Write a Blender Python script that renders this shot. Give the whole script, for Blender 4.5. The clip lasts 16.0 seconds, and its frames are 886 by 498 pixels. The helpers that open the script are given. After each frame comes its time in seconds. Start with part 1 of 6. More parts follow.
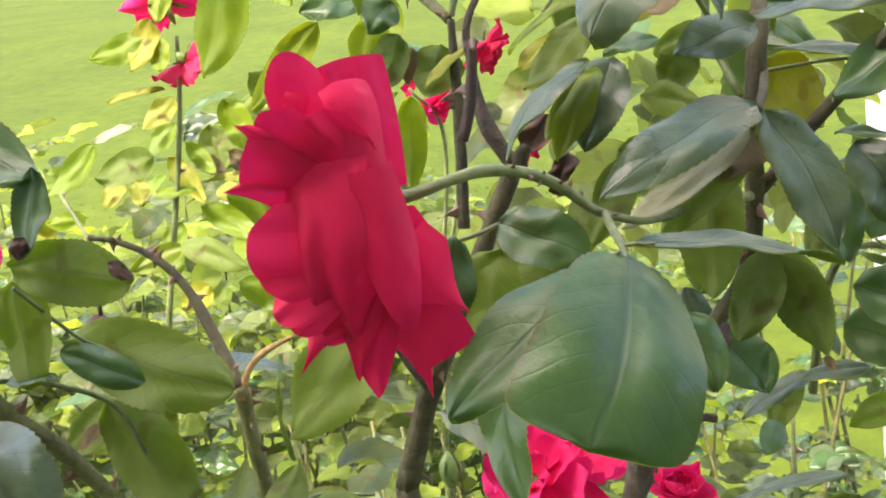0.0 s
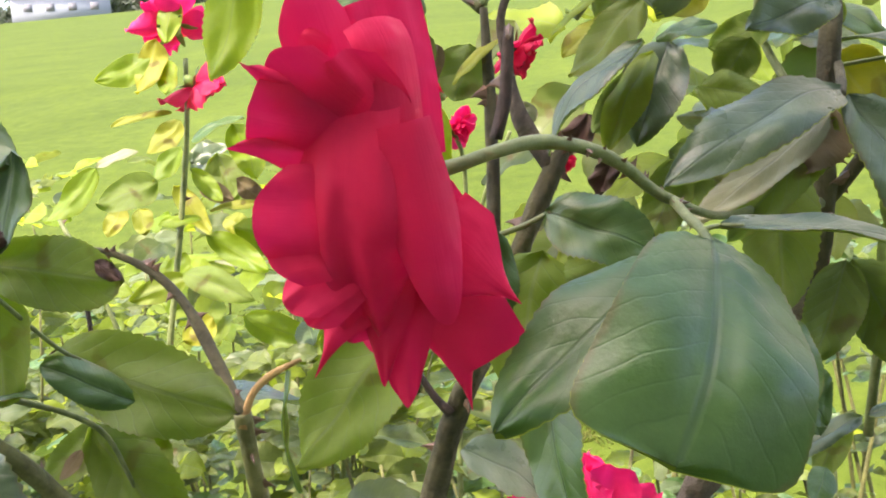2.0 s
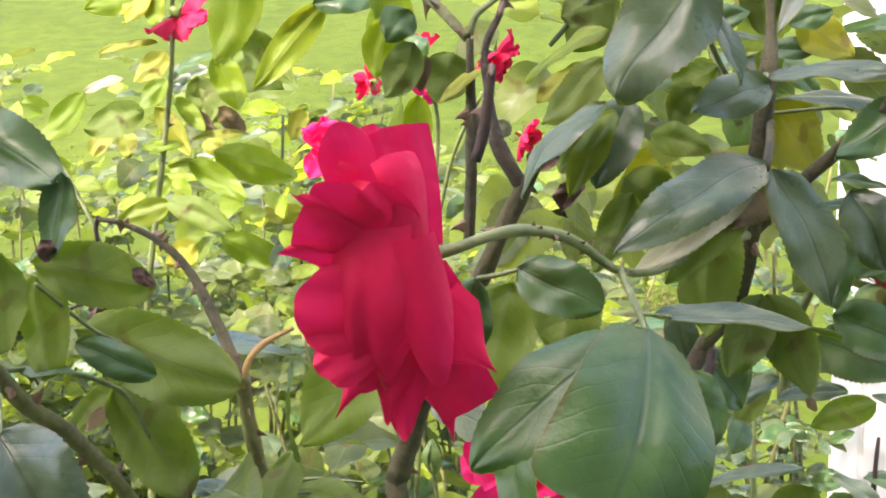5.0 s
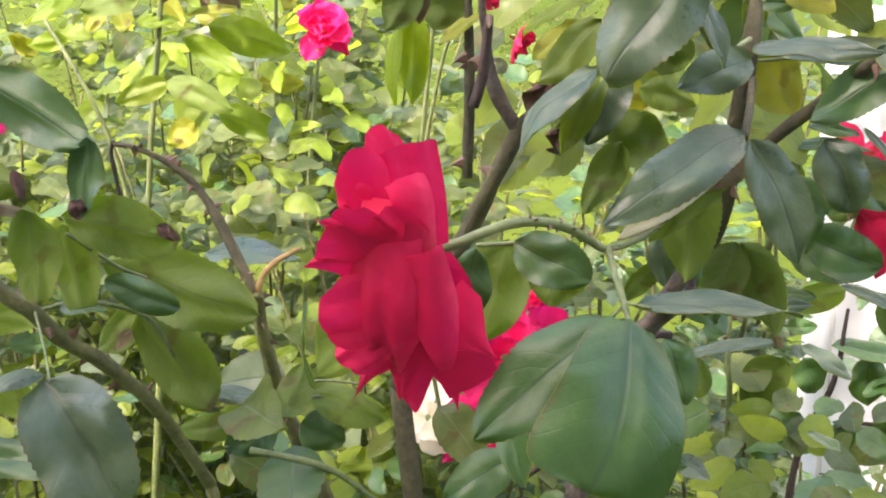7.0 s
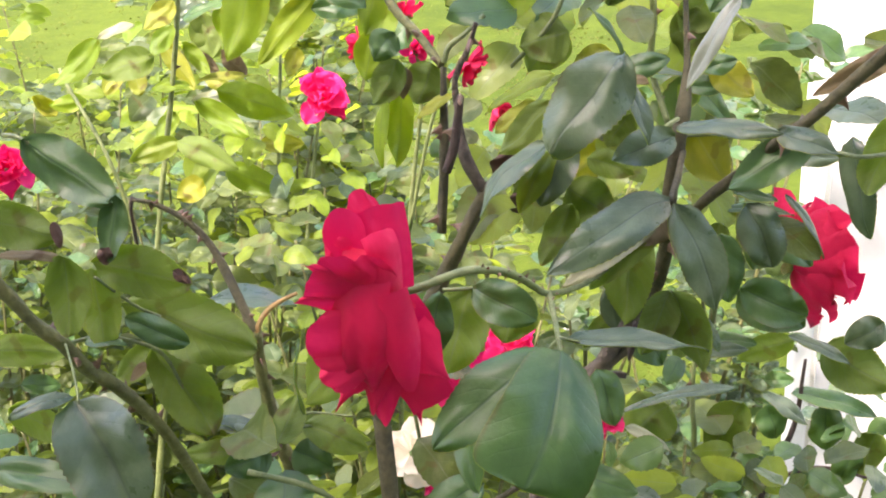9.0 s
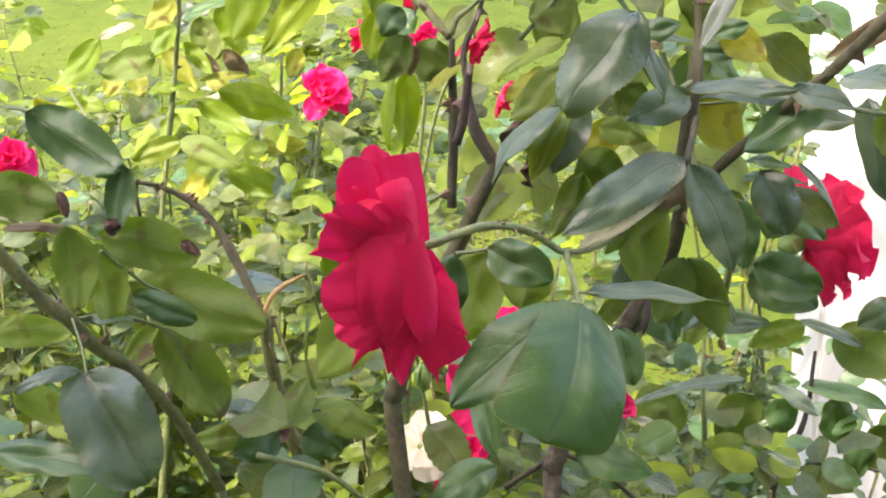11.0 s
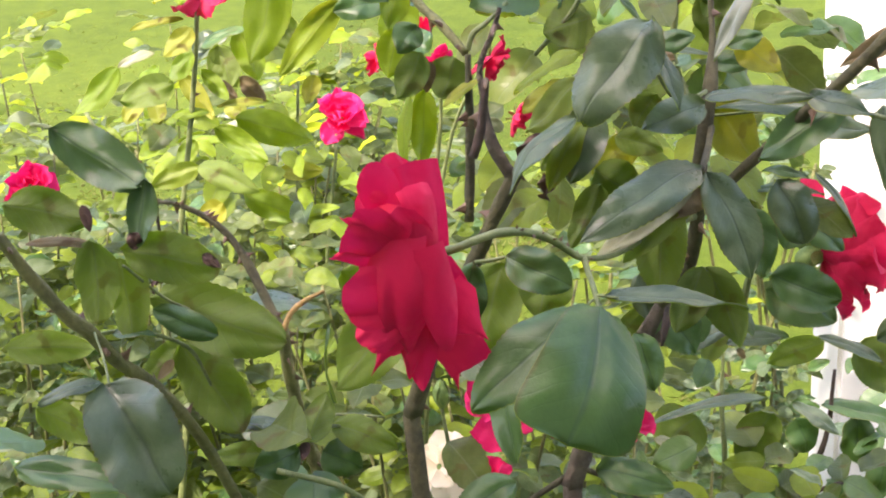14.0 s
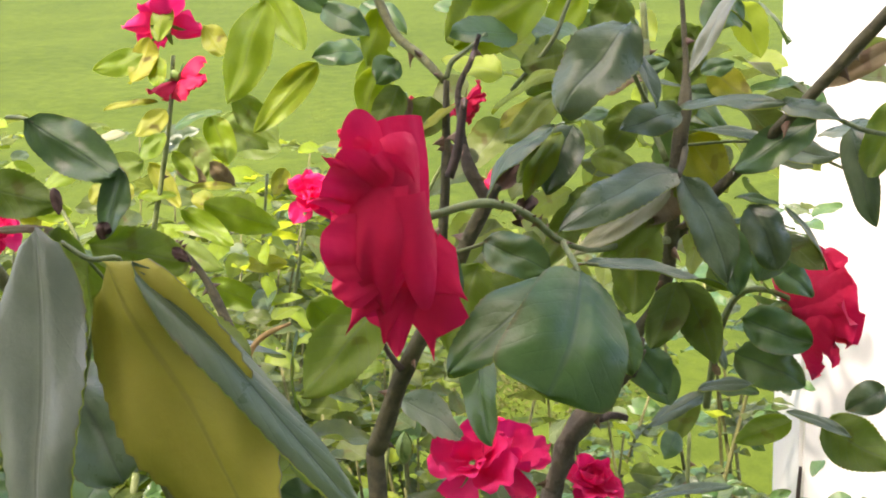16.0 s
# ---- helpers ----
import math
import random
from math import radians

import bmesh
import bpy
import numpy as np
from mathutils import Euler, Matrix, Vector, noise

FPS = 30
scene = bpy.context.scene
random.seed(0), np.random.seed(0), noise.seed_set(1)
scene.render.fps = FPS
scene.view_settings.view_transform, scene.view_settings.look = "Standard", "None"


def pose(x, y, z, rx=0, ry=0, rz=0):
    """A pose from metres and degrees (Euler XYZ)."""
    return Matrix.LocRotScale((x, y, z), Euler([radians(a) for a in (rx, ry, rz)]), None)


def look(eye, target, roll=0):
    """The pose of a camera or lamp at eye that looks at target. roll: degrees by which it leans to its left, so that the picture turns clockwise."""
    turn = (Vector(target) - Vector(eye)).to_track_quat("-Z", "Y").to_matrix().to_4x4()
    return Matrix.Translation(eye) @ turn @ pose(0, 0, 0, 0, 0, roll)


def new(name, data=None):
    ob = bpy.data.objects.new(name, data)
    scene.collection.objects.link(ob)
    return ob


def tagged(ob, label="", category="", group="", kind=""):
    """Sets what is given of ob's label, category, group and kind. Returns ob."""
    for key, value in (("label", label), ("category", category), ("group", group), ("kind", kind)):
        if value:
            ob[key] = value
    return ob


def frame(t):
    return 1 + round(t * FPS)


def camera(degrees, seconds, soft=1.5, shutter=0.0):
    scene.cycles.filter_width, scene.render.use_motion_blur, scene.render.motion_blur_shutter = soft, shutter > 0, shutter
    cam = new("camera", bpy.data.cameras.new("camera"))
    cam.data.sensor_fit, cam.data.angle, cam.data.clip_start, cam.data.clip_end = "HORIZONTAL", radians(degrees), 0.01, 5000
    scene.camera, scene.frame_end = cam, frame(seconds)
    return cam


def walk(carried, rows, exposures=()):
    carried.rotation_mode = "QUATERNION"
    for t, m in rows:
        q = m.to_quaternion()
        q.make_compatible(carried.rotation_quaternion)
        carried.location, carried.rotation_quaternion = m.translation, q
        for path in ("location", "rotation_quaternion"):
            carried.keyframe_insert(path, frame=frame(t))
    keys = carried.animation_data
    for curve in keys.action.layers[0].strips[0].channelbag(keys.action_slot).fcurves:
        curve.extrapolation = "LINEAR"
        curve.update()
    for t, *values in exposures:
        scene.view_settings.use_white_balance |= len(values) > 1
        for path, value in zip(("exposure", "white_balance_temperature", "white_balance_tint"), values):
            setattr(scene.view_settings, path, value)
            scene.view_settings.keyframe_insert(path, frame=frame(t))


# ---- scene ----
# ---- camera and its walk ----
cam = camera(44.0, 16.0, soft=1.9)
PATH = [
    (0, (0.0543, 0.0360, 1.1267), (-0.1577, 2.0069, 0.8609), -6.05),
    (0.5, (0.0449, 0.0966, 1.1188), (-0.1520, 2.0690, 0.8524), -5.74),
    (1, (0.0263, 0.0804, 1.1110), (-0.1328, 2.0655, 0.9264), -5.03),
    (1.5, (0.0550, 0.0890, 1.1158), (-0.2002, 2.0621, 0.9113), -6.03),
    (2, (0.0419, 0.0735, 1.1084), (-0.1735, 2.0549, 0.9416), -5.10),
    (2.5, (0.0603, 0.0710, 1.1103), (-0.2581, 2.0368, 0.9247), -5.76),
    (3, (0.0564, 0.0588, 1.1075), (-0.2465, 2.0303, 0.9620), -5.23),
    (3.5, (0.0685, 0.0514, 1.1028), (-0.2457, 2.0198, 0.9399), -4.61),
    (4, (0.0654, 0.0479, 1.1076), (-0.2152, 2.0158, 0.8867), -4.03),
    (4.5, (0.0497, 0.0406, 1.1312), (-0.1873, 1.9957, 0.7830), -3.79),
    (4.7, (0.0426, 0.0341, 1.1427), (-0.1269, 1.9924, 0.7739), -2.43),
    (6.8, (0.0375, 0.0024, 1.2104), (-0.0730, 1.8803, 0.5311), -2.08),
    (7, (0.0393, 0.0092, 1.2107), (-0.0930, 1.8729, 0.4972), -2.34),
    (7.5, (0.0401, -0.0036, 1.2132), (-0.0747, 1.8566, 0.4875), -1.75),
    (8, (0.0444, -0.0228, 1.2193), (-0.0724, 1.8434, 0.5096), -1.41),
    (8.5, (0.0521, -0.0396, 1.2232), (-0.0937, 1.8371, 0.5475), -2.21),
    (9, (0.0547, -0.0515, 1.2293), (-0.0793, 1.8458, 0.6109), -1.64),
    (9.5, (0.0459, -0.0640, 1.2233), (-0.0676, 1.8387, 0.6175), -1.44),
    (10, (0.0522, -0.0628, 1.2181), (-0.1046, 1.8378, 0.6152), -1.47),
    (10.2, (0.0449, -0.0515, 1.2109), (-0.0740, 1.8560, 0.6218), -1.21),
    (12.3, (0.0556, -0.0550, 1.2013), (-0.1094, 1.8577, 0.6404), -4.12),
    (12.5, (0.0526, -0.0499, 1.1991), (-0.0721, 1.8754, 0.6720), -3.47),
    (13, (0.0601, -0.0571, 1.1998), (-0.0970, 1.8702, 0.6893), -3.58),
    (13.5, (0.0552, -0.0545, 1.2019), (-0.0698, 1.8679, 0.6647), -3.68),
    (14, (0.0469, -0.0579, 1.1986), (-0.1082, 1.8678, 0.6815), -3.03),
    (14.5, (0.0513, -0.0549, 1.1968), (-0.0626, 1.8809, 0.7074), -2.58),
    (15, (0.0486, -0.0655, 1.1776), (-0.0712, 1.8867, 0.7598), -2.24),
    (15.5, (0.0594, -0.0664, 1.1533), (-0.0551, 1.9096, 0.8660), -1.12),
    (16, (0.0379, -0.0661, 1.1346), (-0.0313, 1.9204, 0.9130), -0.62),
]
EXPOSURES = [(0.0, 2.62, 7150, 20), (3.5, 2.64, 7100, 20), (4.7, 2.68, 6900, 23), (9.5, 2.66, 6900, 24), (13.2, 2.58, 6950, 23), (14.2, 2.49, 7000, 23), (15.4, 2.28, 7250, 19), (16.0, 2.28, 7250, 19)]
walk(cam, [(t, look(eye, target, roll)) for t, eye, target, roll in PATH], EXPOSURES)


# ---- world, sun and exposure ----
# front edge of the unseen roof that keeps sun off the near bush
SHADE_ROOF_EDGE = -0.63
SUN_AZ, SUN_EL = radians(-142.0), radians(55.0)
world = bpy.data.worlds.new("sky_world")
scene.world = world
world.use_nodes = True
wn = world.node_tree.nodes
sky = wn.new("ShaderNodeTexSky")
sky.sky_type = "NISHITA"
sky.sun_disc = False
sky.sun_elevation = SUN_EL
sky.sun_rotation = SUN_AZ
sky.air_density, sky.dust_density, sky.ozone_density = 1.0, 4.0, 1.0
wn["Background"].inputs["Strength"].default_value = 0.15
world.node_tree.links.new(sky.outputs["Color"], wn["Background"].inputs["Color"])
sun_data = bpy.data.lights.new("sun", "SUN")
sun_data.energy, sun_data.angle, sun_data.color = 1.55, radians(3.0), (1.0, 0.95, 0.86)
sun = new("sun", sun_data)
toward_sun = Vector((math.sin(SUN_AZ) * math.cos(SUN_EL), math.cos(SUN_AZ) * math.cos(SUN_EL), math.sin(SUN_EL)))
sun.matrix_world = look((0, 0, 0), -toward_sun)
sun.location = toward_sun * 30


# ---- materials ----
def nodes_of(name):
    m = bpy.data.materials.new(name)
    m.use_nodes = True
    t = m.node_tree
    return m, t.nodes, t.links, t.nodes["Principled BSDF"], t.nodes["Material Output"]


def maths(nt, op, a, b=None, c=None):
    n = nt.nodes.new("ShaderNodeMath")
    n.operation = op
    for i, v in enumerate((a, b, c)):
        if v is None:
            continue
        if isinstance(v, (int, float)):
            n.inputs[i].default_value = v
        else:
            nt.links.new(v, n.inputs[i])
    return n.outputs[0]


def mixed(nt, fac, a, b, kind="MIX"):
    n = nt.nodes.new("ShaderNodeMix")
    n.data_type, n.blend_type = "RGBA", kind
    for sock, v in ((n.inputs[0], fac), (n.inputs[6], a), (n.inputs[7], b)):
        if isinstance(v, (int, float)):
            sock.default_value = v
        elif isinstance(v, tuple):
            sock.default_value = (*v, 1)
        else:
            nt.links.new(v, sock)
    return n.outputs[2]


def noise_of(nt, scale, detail=4.0, rough=0.55, coord="Object"):
    tc = nt.nodes.new("ShaderNodeTexCoord")
    n = nt.nodes.new("ShaderNodeTexNoise")
    n.inputs["Scale"].default_value = scale
    n.inputs["Detail"].default_value = detail
    n.inputs["Roughness"].default_value = rough
    nt.links.new(tc.outputs[coord], n.inputs["Vector"])
    return n.outputs["Fac"]


def ramp_of(nt, fac, lo, hi):
    n = nt.nodes.new("ShaderNodeMapRange")
    n.interpolation_type = "SMOOTHSTEP"
    n.inputs["From Min"].default_value, n.inputs["From Max"].default_value = lo, hi
    nt.links.new(fac, n.inputs["Value"])
    return n.outputs["Result"]


def bump_of(nt, height, strength, distance, bsdf):
    b = nt.nodes.new("ShaderNodeBump")
    b.inputs["Strength"].default_value, b.inputs["Distance"].default_value = strength, distance
    nt.links.new(height, b.inputs["Height"])
    nt.links.new(b.outputs["Normal"], bsdf.inputs["Normal"])
    return b


def leaf_material(name, dark, light, vein, through_colour, share, rough, blotch=0.0, brown_tip=0.0, spec=0.5, lively=0.5, ribs=0.28, dusty=0.05, coat=0.0):
    """Leaf blade: u runs from stalk to tip, v from edge to edge (0 to 1)."""
    m, nodes, links, bsdf, out = nodes_of(name)
    nt = m.node_tree
    uv = nodes.new("ShaderNodeTexCoord")
    sep = nodes.new("ShaderNodeSeparateXYZ")
    links.new(uv.outputs["UV"], sep.inputs[0])
    u, v = sep.outputs[0], sep.outputs[1]
    a = maths(nt, "ABSOLUTE", maths(nt, "MULTIPLY_ADD", v, 2.0, -1.0))
    info = nodes.new("ShaderNodeObjectInfo")
    geo = nodes.new("ShaderNodeNewGeometry")
    rnd = maths(nt, "FRACT", maths(nt, "ADD", info.outputs["Random"], geo.outputs["Random Per Island"]))
    wob = noise_of(nt, 60.0, 2.0)
    s = maths(nt, "MULTIPLY_ADD", a, -2.1, maths(nt, "MULTIPLY_ADD", u, 8.0, maths(nt, "MULTIPLY", wob, 0.9)))
    saw = maths(nt, "ABSOLUTE", maths(nt, "MULTIPLY_ADD", maths(nt, "FRACT", s), 2.0, -1.0))
    side = ramp_of(nt, saw, 0.86, 0.99)
    mid = maths(nt, "SUBTRACT", 1.0, ramp_of(nt, a, 0.015, 0.07))
    veins = maths(nt, "MAXIMUM", maths(nt, "MULTIPLY", side, ribs), mid)
    grain = noise_of(nt, 210.0, 5.0, 0.65)
    cloud = noise_of(nt, 34.0, 3.0)
    patch = noise_of(nt, 95.0, 4.0, 0.6)
    tone = maths(nt, "MULTIPLY_ADD", rnd, lively, maths(nt, "MULTIPLY_ADD", cloud, 1.3, maths(nt, "MULTIPLY_ADD", grain, 0.7, maths(nt, "MULTIPLY_ADD", patch, 1.0, -1.05 - lively / 2))))
    tone = maths(nt, "MAXIMUM", maths(nt, "MINIMUM", tone, 1.0), 0.0)
    col = mixed(nt, tone, dark, light)
    col = mixed(nt, maths(nt, "MULTIPLY", veins, 0.45), col, vein)
    dust = ramp_of(nt, patch, 0.5, 0.72)
    col = mixed(nt, maths(nt, "MULTIPLY", dust, dusty), col, (0.33, 0.36, 0.28))
    if blotch > 0:
        spot = ramp_of(nt, noise_of(nt, 85.0, 2.0, 0.4), 0.70 - blotch * 0.1, 0.74)
        col = mixed(nt, maths(nt, "MULTIPLY", spot, 0.8), col, (0.09, 0.045, 0.018))
    if brown_tip > 0:
        edge = ramp_of(nt, maths(nt, "ADD", u, maths(nt, "MULTIPLY_ADD", cloud, 0.3, -0.15)), 1.0 - brown_tip, 1.03 - brown_tip)
        col = mixed(nt, edge, col, (0.07, 0.025, 0.014))
    rim = ramp_of(nt, maths(nt, "ADD", a, maths(nt, "MULTIPLY_ADD", patch, 0.3, -0.15)), 0.93, 1.02)
    col = mixed(nt, maths(nt, "MULTIPLY", rim, 0.5), col, (0.12, 0.06, 0.025))
    links.new(col, bsdf.inputs["Base Color"])
    bsdf.inputs["Specular IOR Level"].default_value = spec
    bsdf.inputs["Coat Weight"].default_value = coat
    bsdf.inputs["Coat Roughness"].default_value = 0.28
    links.new(maths(nt, "MULTIPLY_ADD", patch, 0.5, rough - 0.25), bsdf.inputs["Roughness"])
    pillow = maths(nt, "SUBTRACT", 1.0, maths(nt, "MULTIPLY", saw, saw))
    h = maths(nt, "MULTIPLY_ADD", veins, -0.4, maths(nt, "MULTIPLY_ADD", grain, 0.5, maths(nt, "MULTIPLY_ADD", pillow, 0.4 * ribs, maths(nt, "MULTIPLY", cloud, 0.7))))
    bump_of(nt, h, 0.45, 0.0013, bsdf)
    tr = nodes.new("ShaderNodeBsdfTranslucent")
    links.new(mixed(nt, maths(nt, "MULTIPLY", veins, 0.5), mixed(nt, tone, tuple(c * 0.75 for c in through_colour), through_colour), vein), tr.inputs["Color"])
    mx = nodes.new("ShaderNodeMixShader")
    mx.inputs[0].default_value = share
    links.new(bsdf.outputs[0], mx.inputs[1])
    links.new(tr.outputs[0], mx.inputs[2])
    links.new(mx.outputs[0], out.inputs["Surface"])
    return m


LEAF_TOP = leaf_material("leaf_top", (0.029, 0.085, 0.021), (0.080, 0.165, 0.045), (0.06, 0.11, 0.05), (0.30, 0.46, 0.08), 0.2, 0.36, 0.0, ribs=0.16, dusty=0.02, spec=0.5, coat=0.1)
# greyer copy of the leaf top; sky sheen is in the base colour
LEAF_GREY = leaf_material("leaf_grey_top", (0.045, 0.082, 0.045), (0.115, 0.165, 0.085), (0.065, 0.10, 0.055), (0.28, 0.4, 0.09), 0.17, 0.32, ribs=0.16, dusty=0.08)
# light grey base colour imitates the open sky mirrored on the leaf
LEAF_SKY_SHEEN = leaf_material("leaf_sky_sheen_top", (0.17, 0.195, 0.15), (0.29, 0.315, 0.25), (0.3, 0.33, 0.26), (0.3, 0.4, 0.15), 0.15, 0.4, ribs=0.05)
LEAF_UNDER = leaf_material("leaf_under", (0.115, 0.185, 0.030), (0.195, 0.27, 0.052), (0.31, 0.38, 0.13), (0.52, 0.66, 0.08), 0.5, 0.6, 0.15, ribs=0.62)
LEAF_BROWNTIP = leaf_material("leaf_brown_tip", (0.105, 0.165, 0.028), (0.18, 0.25, 0.05), (0.29, 0.36, 0.12), (0.48, 0.62, 0.08), 0.48, 0.6, 0.35, 0.05, ribs=0.62)
LEAF_OLIVE = leaf_material("leaf_olive", (0.36, 0.33, 0.035), (0.46, 0.42, 0.05), (0.3, 0.28, 0.05), (0.5, 0.48, 0.05), 0.4, 0.65, ribs=0.05)
# lighter yellow-green in the colour stands for sun passing through the blade
LEAF_BRIGHT = leaf_material("leaf_bright", (0.085, 0.145, 0.012), (0.19, 0.255, 0.02), (0.33, 0.40, 0.10), (0.62, 0.74, 0.06), 0.45, 0.5, lively=0.9)
# brighter still: the glow of leaves lit from behind, put into the colour
LEAF_BACKLIT = leaf_material("leaf_backlit", (0.115, 0.21, 0.012), (0.235, 0.335, 0.02), (0.33, 0.40, 0.06), (0.74, 0.86, 0.05), 0.48, 0.5, lively=0.8)
LEAF_YELLOW = leaf_material("leaf_yellow", (0.22, 0.27, 0.026), (0.37, 0.37, 0.036), (0.45, 0.47, 0.12), (0.75, 0.75, 0.07), 0.45, 0.55, 0.05, lively=0.8)
LEAF_PALE = leaf_material("leaf_pale", (0.22, 0.26, 0.14), (0.38, 0.38, 0.23), (0.5, 0.5, 0.35), (0.6, 0.6, 0.3), 0.3, 0.5)
LEAF_DRY = leaf_material("leaf_dry", (0.15, 0.11, 0.05), (0.30, 0.245, 0.13), (0.38, 0.3, 0.2), (0.5, 0.36, 0.2), 0.45, 0.7, 0.4)
LEAF_SHRIVEL = leaf_material("leaf_shrivelled", (0.045, 0.02, 0.015), (0.13, 0.065, 0.045), (0.1, 0.06, 0.05), (0.1, 0.05, 0.03), 0.05, 0.7)
LEAF_FOLIAGE = leaf_material("leaf_foliage", (0.032, 0.056, 0.018), (0.115, 0.15, 0.036), (0.2, 0.25, 0.1), (0.36, 0.46, 0.07), 0.28, 0.42, 0.1, lively=1.0, spec=0.32)
# paler, greyer green adds the glints of glossy leaves by colour
LEAF_GLINT = leaf_material("leaf_sheen", (0.05, 0.09, 0.038), (0.13, 0.17, 0.08), (0.2, 0.25, 0.14), (0.4, 0.5, 0.15), 0.25, 0.4, lively=1.0, spec=0.4)


def bark_material(name, a, b, scale, bump, rough=0.7):
    m, nodes, links, bsdf, out = nodes_of(name)
    nt = m.node_tree
    n1, n2 = noise_of(nt, scale * 1.6, 7.0, 0.7), noise_of(nt, scale * 0.25, 4.0, 0.6)
    tone = maths(nt, "MULTIPLY_ADD", n1, 2.0, maths(nt, "MULTIPLY_ADD", n2, 2.4, -1.7))
    links.new(mixed(nt, tone, a, b), bsdf.inputs["Base Color"])
    bsdf.inputs["Roughness"].default_value = rough
    bump_of(nt, maths(nt, "MULTIPLY_ADD", n2, 1.5, n1), bump, 0.007, bsdf)
    return m


CANE_GREEN = bark_material("cane_green", (0.09, 0.12, 0.035), (0.22, 0.26, 0.10), 160.0, 0.3, 0.5)
CANE_OLIVE = bark_material("cane_olive", (0.07, 0.075, 0.02), (0.21, 0.21, 0.07), 130.0, 0.5, 0.55)
CANE_BROWN = bark_material("cane_brown", (0.035, 0.032, 0.013), (0.125, 0.11, 0.048), 120.0, 0.6)
CANE_DARK = bark_material("cane_dark", (0.022, 0.016, 0.012), (0.085, 0.05, 0.04), 150.0, 0.5)
BARK = bark_material("old_bark", (0.06, 0.046, 0.034), (0.24, 0.185, 0.135), 70.0, 1.0, 0.85)
BRACT = bark_material("dry_bract", (0.22, 0.11, 0.03), (0.5, 0.33, 0.12), 140.0, 0.3)
THORN = bark_material("thorn", (0.10, 0.045, 0.03), (0.20, 0.12, 0.07), 300.0, 0.1, 0.45)
SEPAL = bark_material("sepal", (0.08, 0.16, 0.03), (0.25, 0.35, 0.10), 200.0, 0.2, 0.5)


def petal_material(name, deep, lit, through_colour, share=0.25):
    m, nodes, links, bsdf, out = nodes_of(name)
    nt = m.node_tree
    uv = nodes.new("ShaderNodeTexCoord")
    sep = nodes.new("ShaderNodeSeparateXYZ")
    links.new(uv.outputs["UV"], sep.inputs[0])
    strip = nodes.new("ShaderNodeTexNoise")
    comb = nodes.new("ShaderNodeCombineXYZ")
    links.new(maths(nt, "MULTIPLY", sep.outputs[0], 2.0), comb.inputs[0])
    links.new(maths(nt, "MULTIPLY", sep.outputs[1], 26.0), comb.inputs[1])
    info = nodes.new("ShaderNodeObjectInfo")
    links.new(maths(nt, "MULTIPLY", info.outputs["Random"], 40.0), comb.inputs[2])
    links.new(comb.outputs[0], strip.inputs["Vector"])
    strip.inputs["Scale"].default_value, strip.inputs["Detail"].default_value = 1.0, 3.0
    cloud = noise_of(nt, 45.0, 3.0)
    tone = maths(nt, "MULTIPLY_ADD", cloud, 0.8, maths(nt, "MULTIPLY_ADD", strip.outputs["Fac"], 0.06, 0.0))
    tone = maths(nt, "MULTIPLY_ADD", info.outputs["Random"], 0.25, tone)
    links.new(mixed(nt, tone, deep, lit), bsdf.inputs["Base Color"])
    bsdf.inputs["Roughness"].default_value = 0.62
    bsdf.inputs["Specular IOR Level"].default_value = 0.3
    bsdf.inputs["Sheen Weight"].default_value = 0.25
    bsdf.inputs["Sheen Roughness"].default_value = 0.4
    bsdf.inputs["Sheen Tint"].default_value = (1.0, 0.35, 0.5, 1)
    bump_of(nt, maths(nt, "MULTIPLY_ADD", cloud, 3.0, maths(nt, "MULTIPLY", strip.outputs["Fac"], 0.06)), 0.5, 0.003, bsdf)
    tr = nodes.new("ShaderNodeBsdfTranslucent")
    tr.inputs["Color"].default_value = (*through_colour, 1)
    mx = nodes.new("ShaderNodeMixShader")
    mx.inputs[0].default_value = share
    links.new(bsdf.outputs[0], mx.inputs[1])
    links.new(tr.outputs[0], mx.inputs[2])
    links.new(mx.outputs[0], out.inputs["Surface"])
    return m


PETAL = petal_material("petal_red", (0.56, 0.007, 0.056), (0.80, 0.018, 0.105), (0.95, 0.015, 0.13))
PETAL_PINK = petal_material("petal_pink", (0.66, 0.008, 0.11), (0.86, 0.03, 0.2), (0.95, 0.02, 0.2), 0.3)
PETAL_CREAM = petal_material("petal_cream", (0.80, 0.70, 0.52), (0.86, 0.83, 0.70), (0.9, 0.8, 0.55), 0.3)


def ground_material():
    m, nodes, links, bsdf, out = nodes_of("meadow")
    nt = m.node_tree
    fine, mid_n, wide = noise_of(nt, 30.0, 6.0, 0.65), noise_of(nt, 7.0, 5.0, 0.65), noise_of(nt, 0.5, 3.0)
    tone = maths(nt, "MULTIPLY_ADD", fine, 0.7, maths(nt, "MULTIPLY_ADD", mid_n, 1.3, maths(nt, "MULTIPLY_ADD", wide, 0.8, -0.9)))
    col = mixed(nt, tone, (0.024, 0.046, 0.005), (0.082, 0.117, 0.013))
    links.new(col, bsdf.inputs["Base Color"])
    bsdf.inputs["Roughness"].default_value = 0.9
    bsdf.inputs["Specular IOR Level"].default_value = 0.1
    bump_of(nt, fine, 0.3, 0.03, bsdf)
    return m


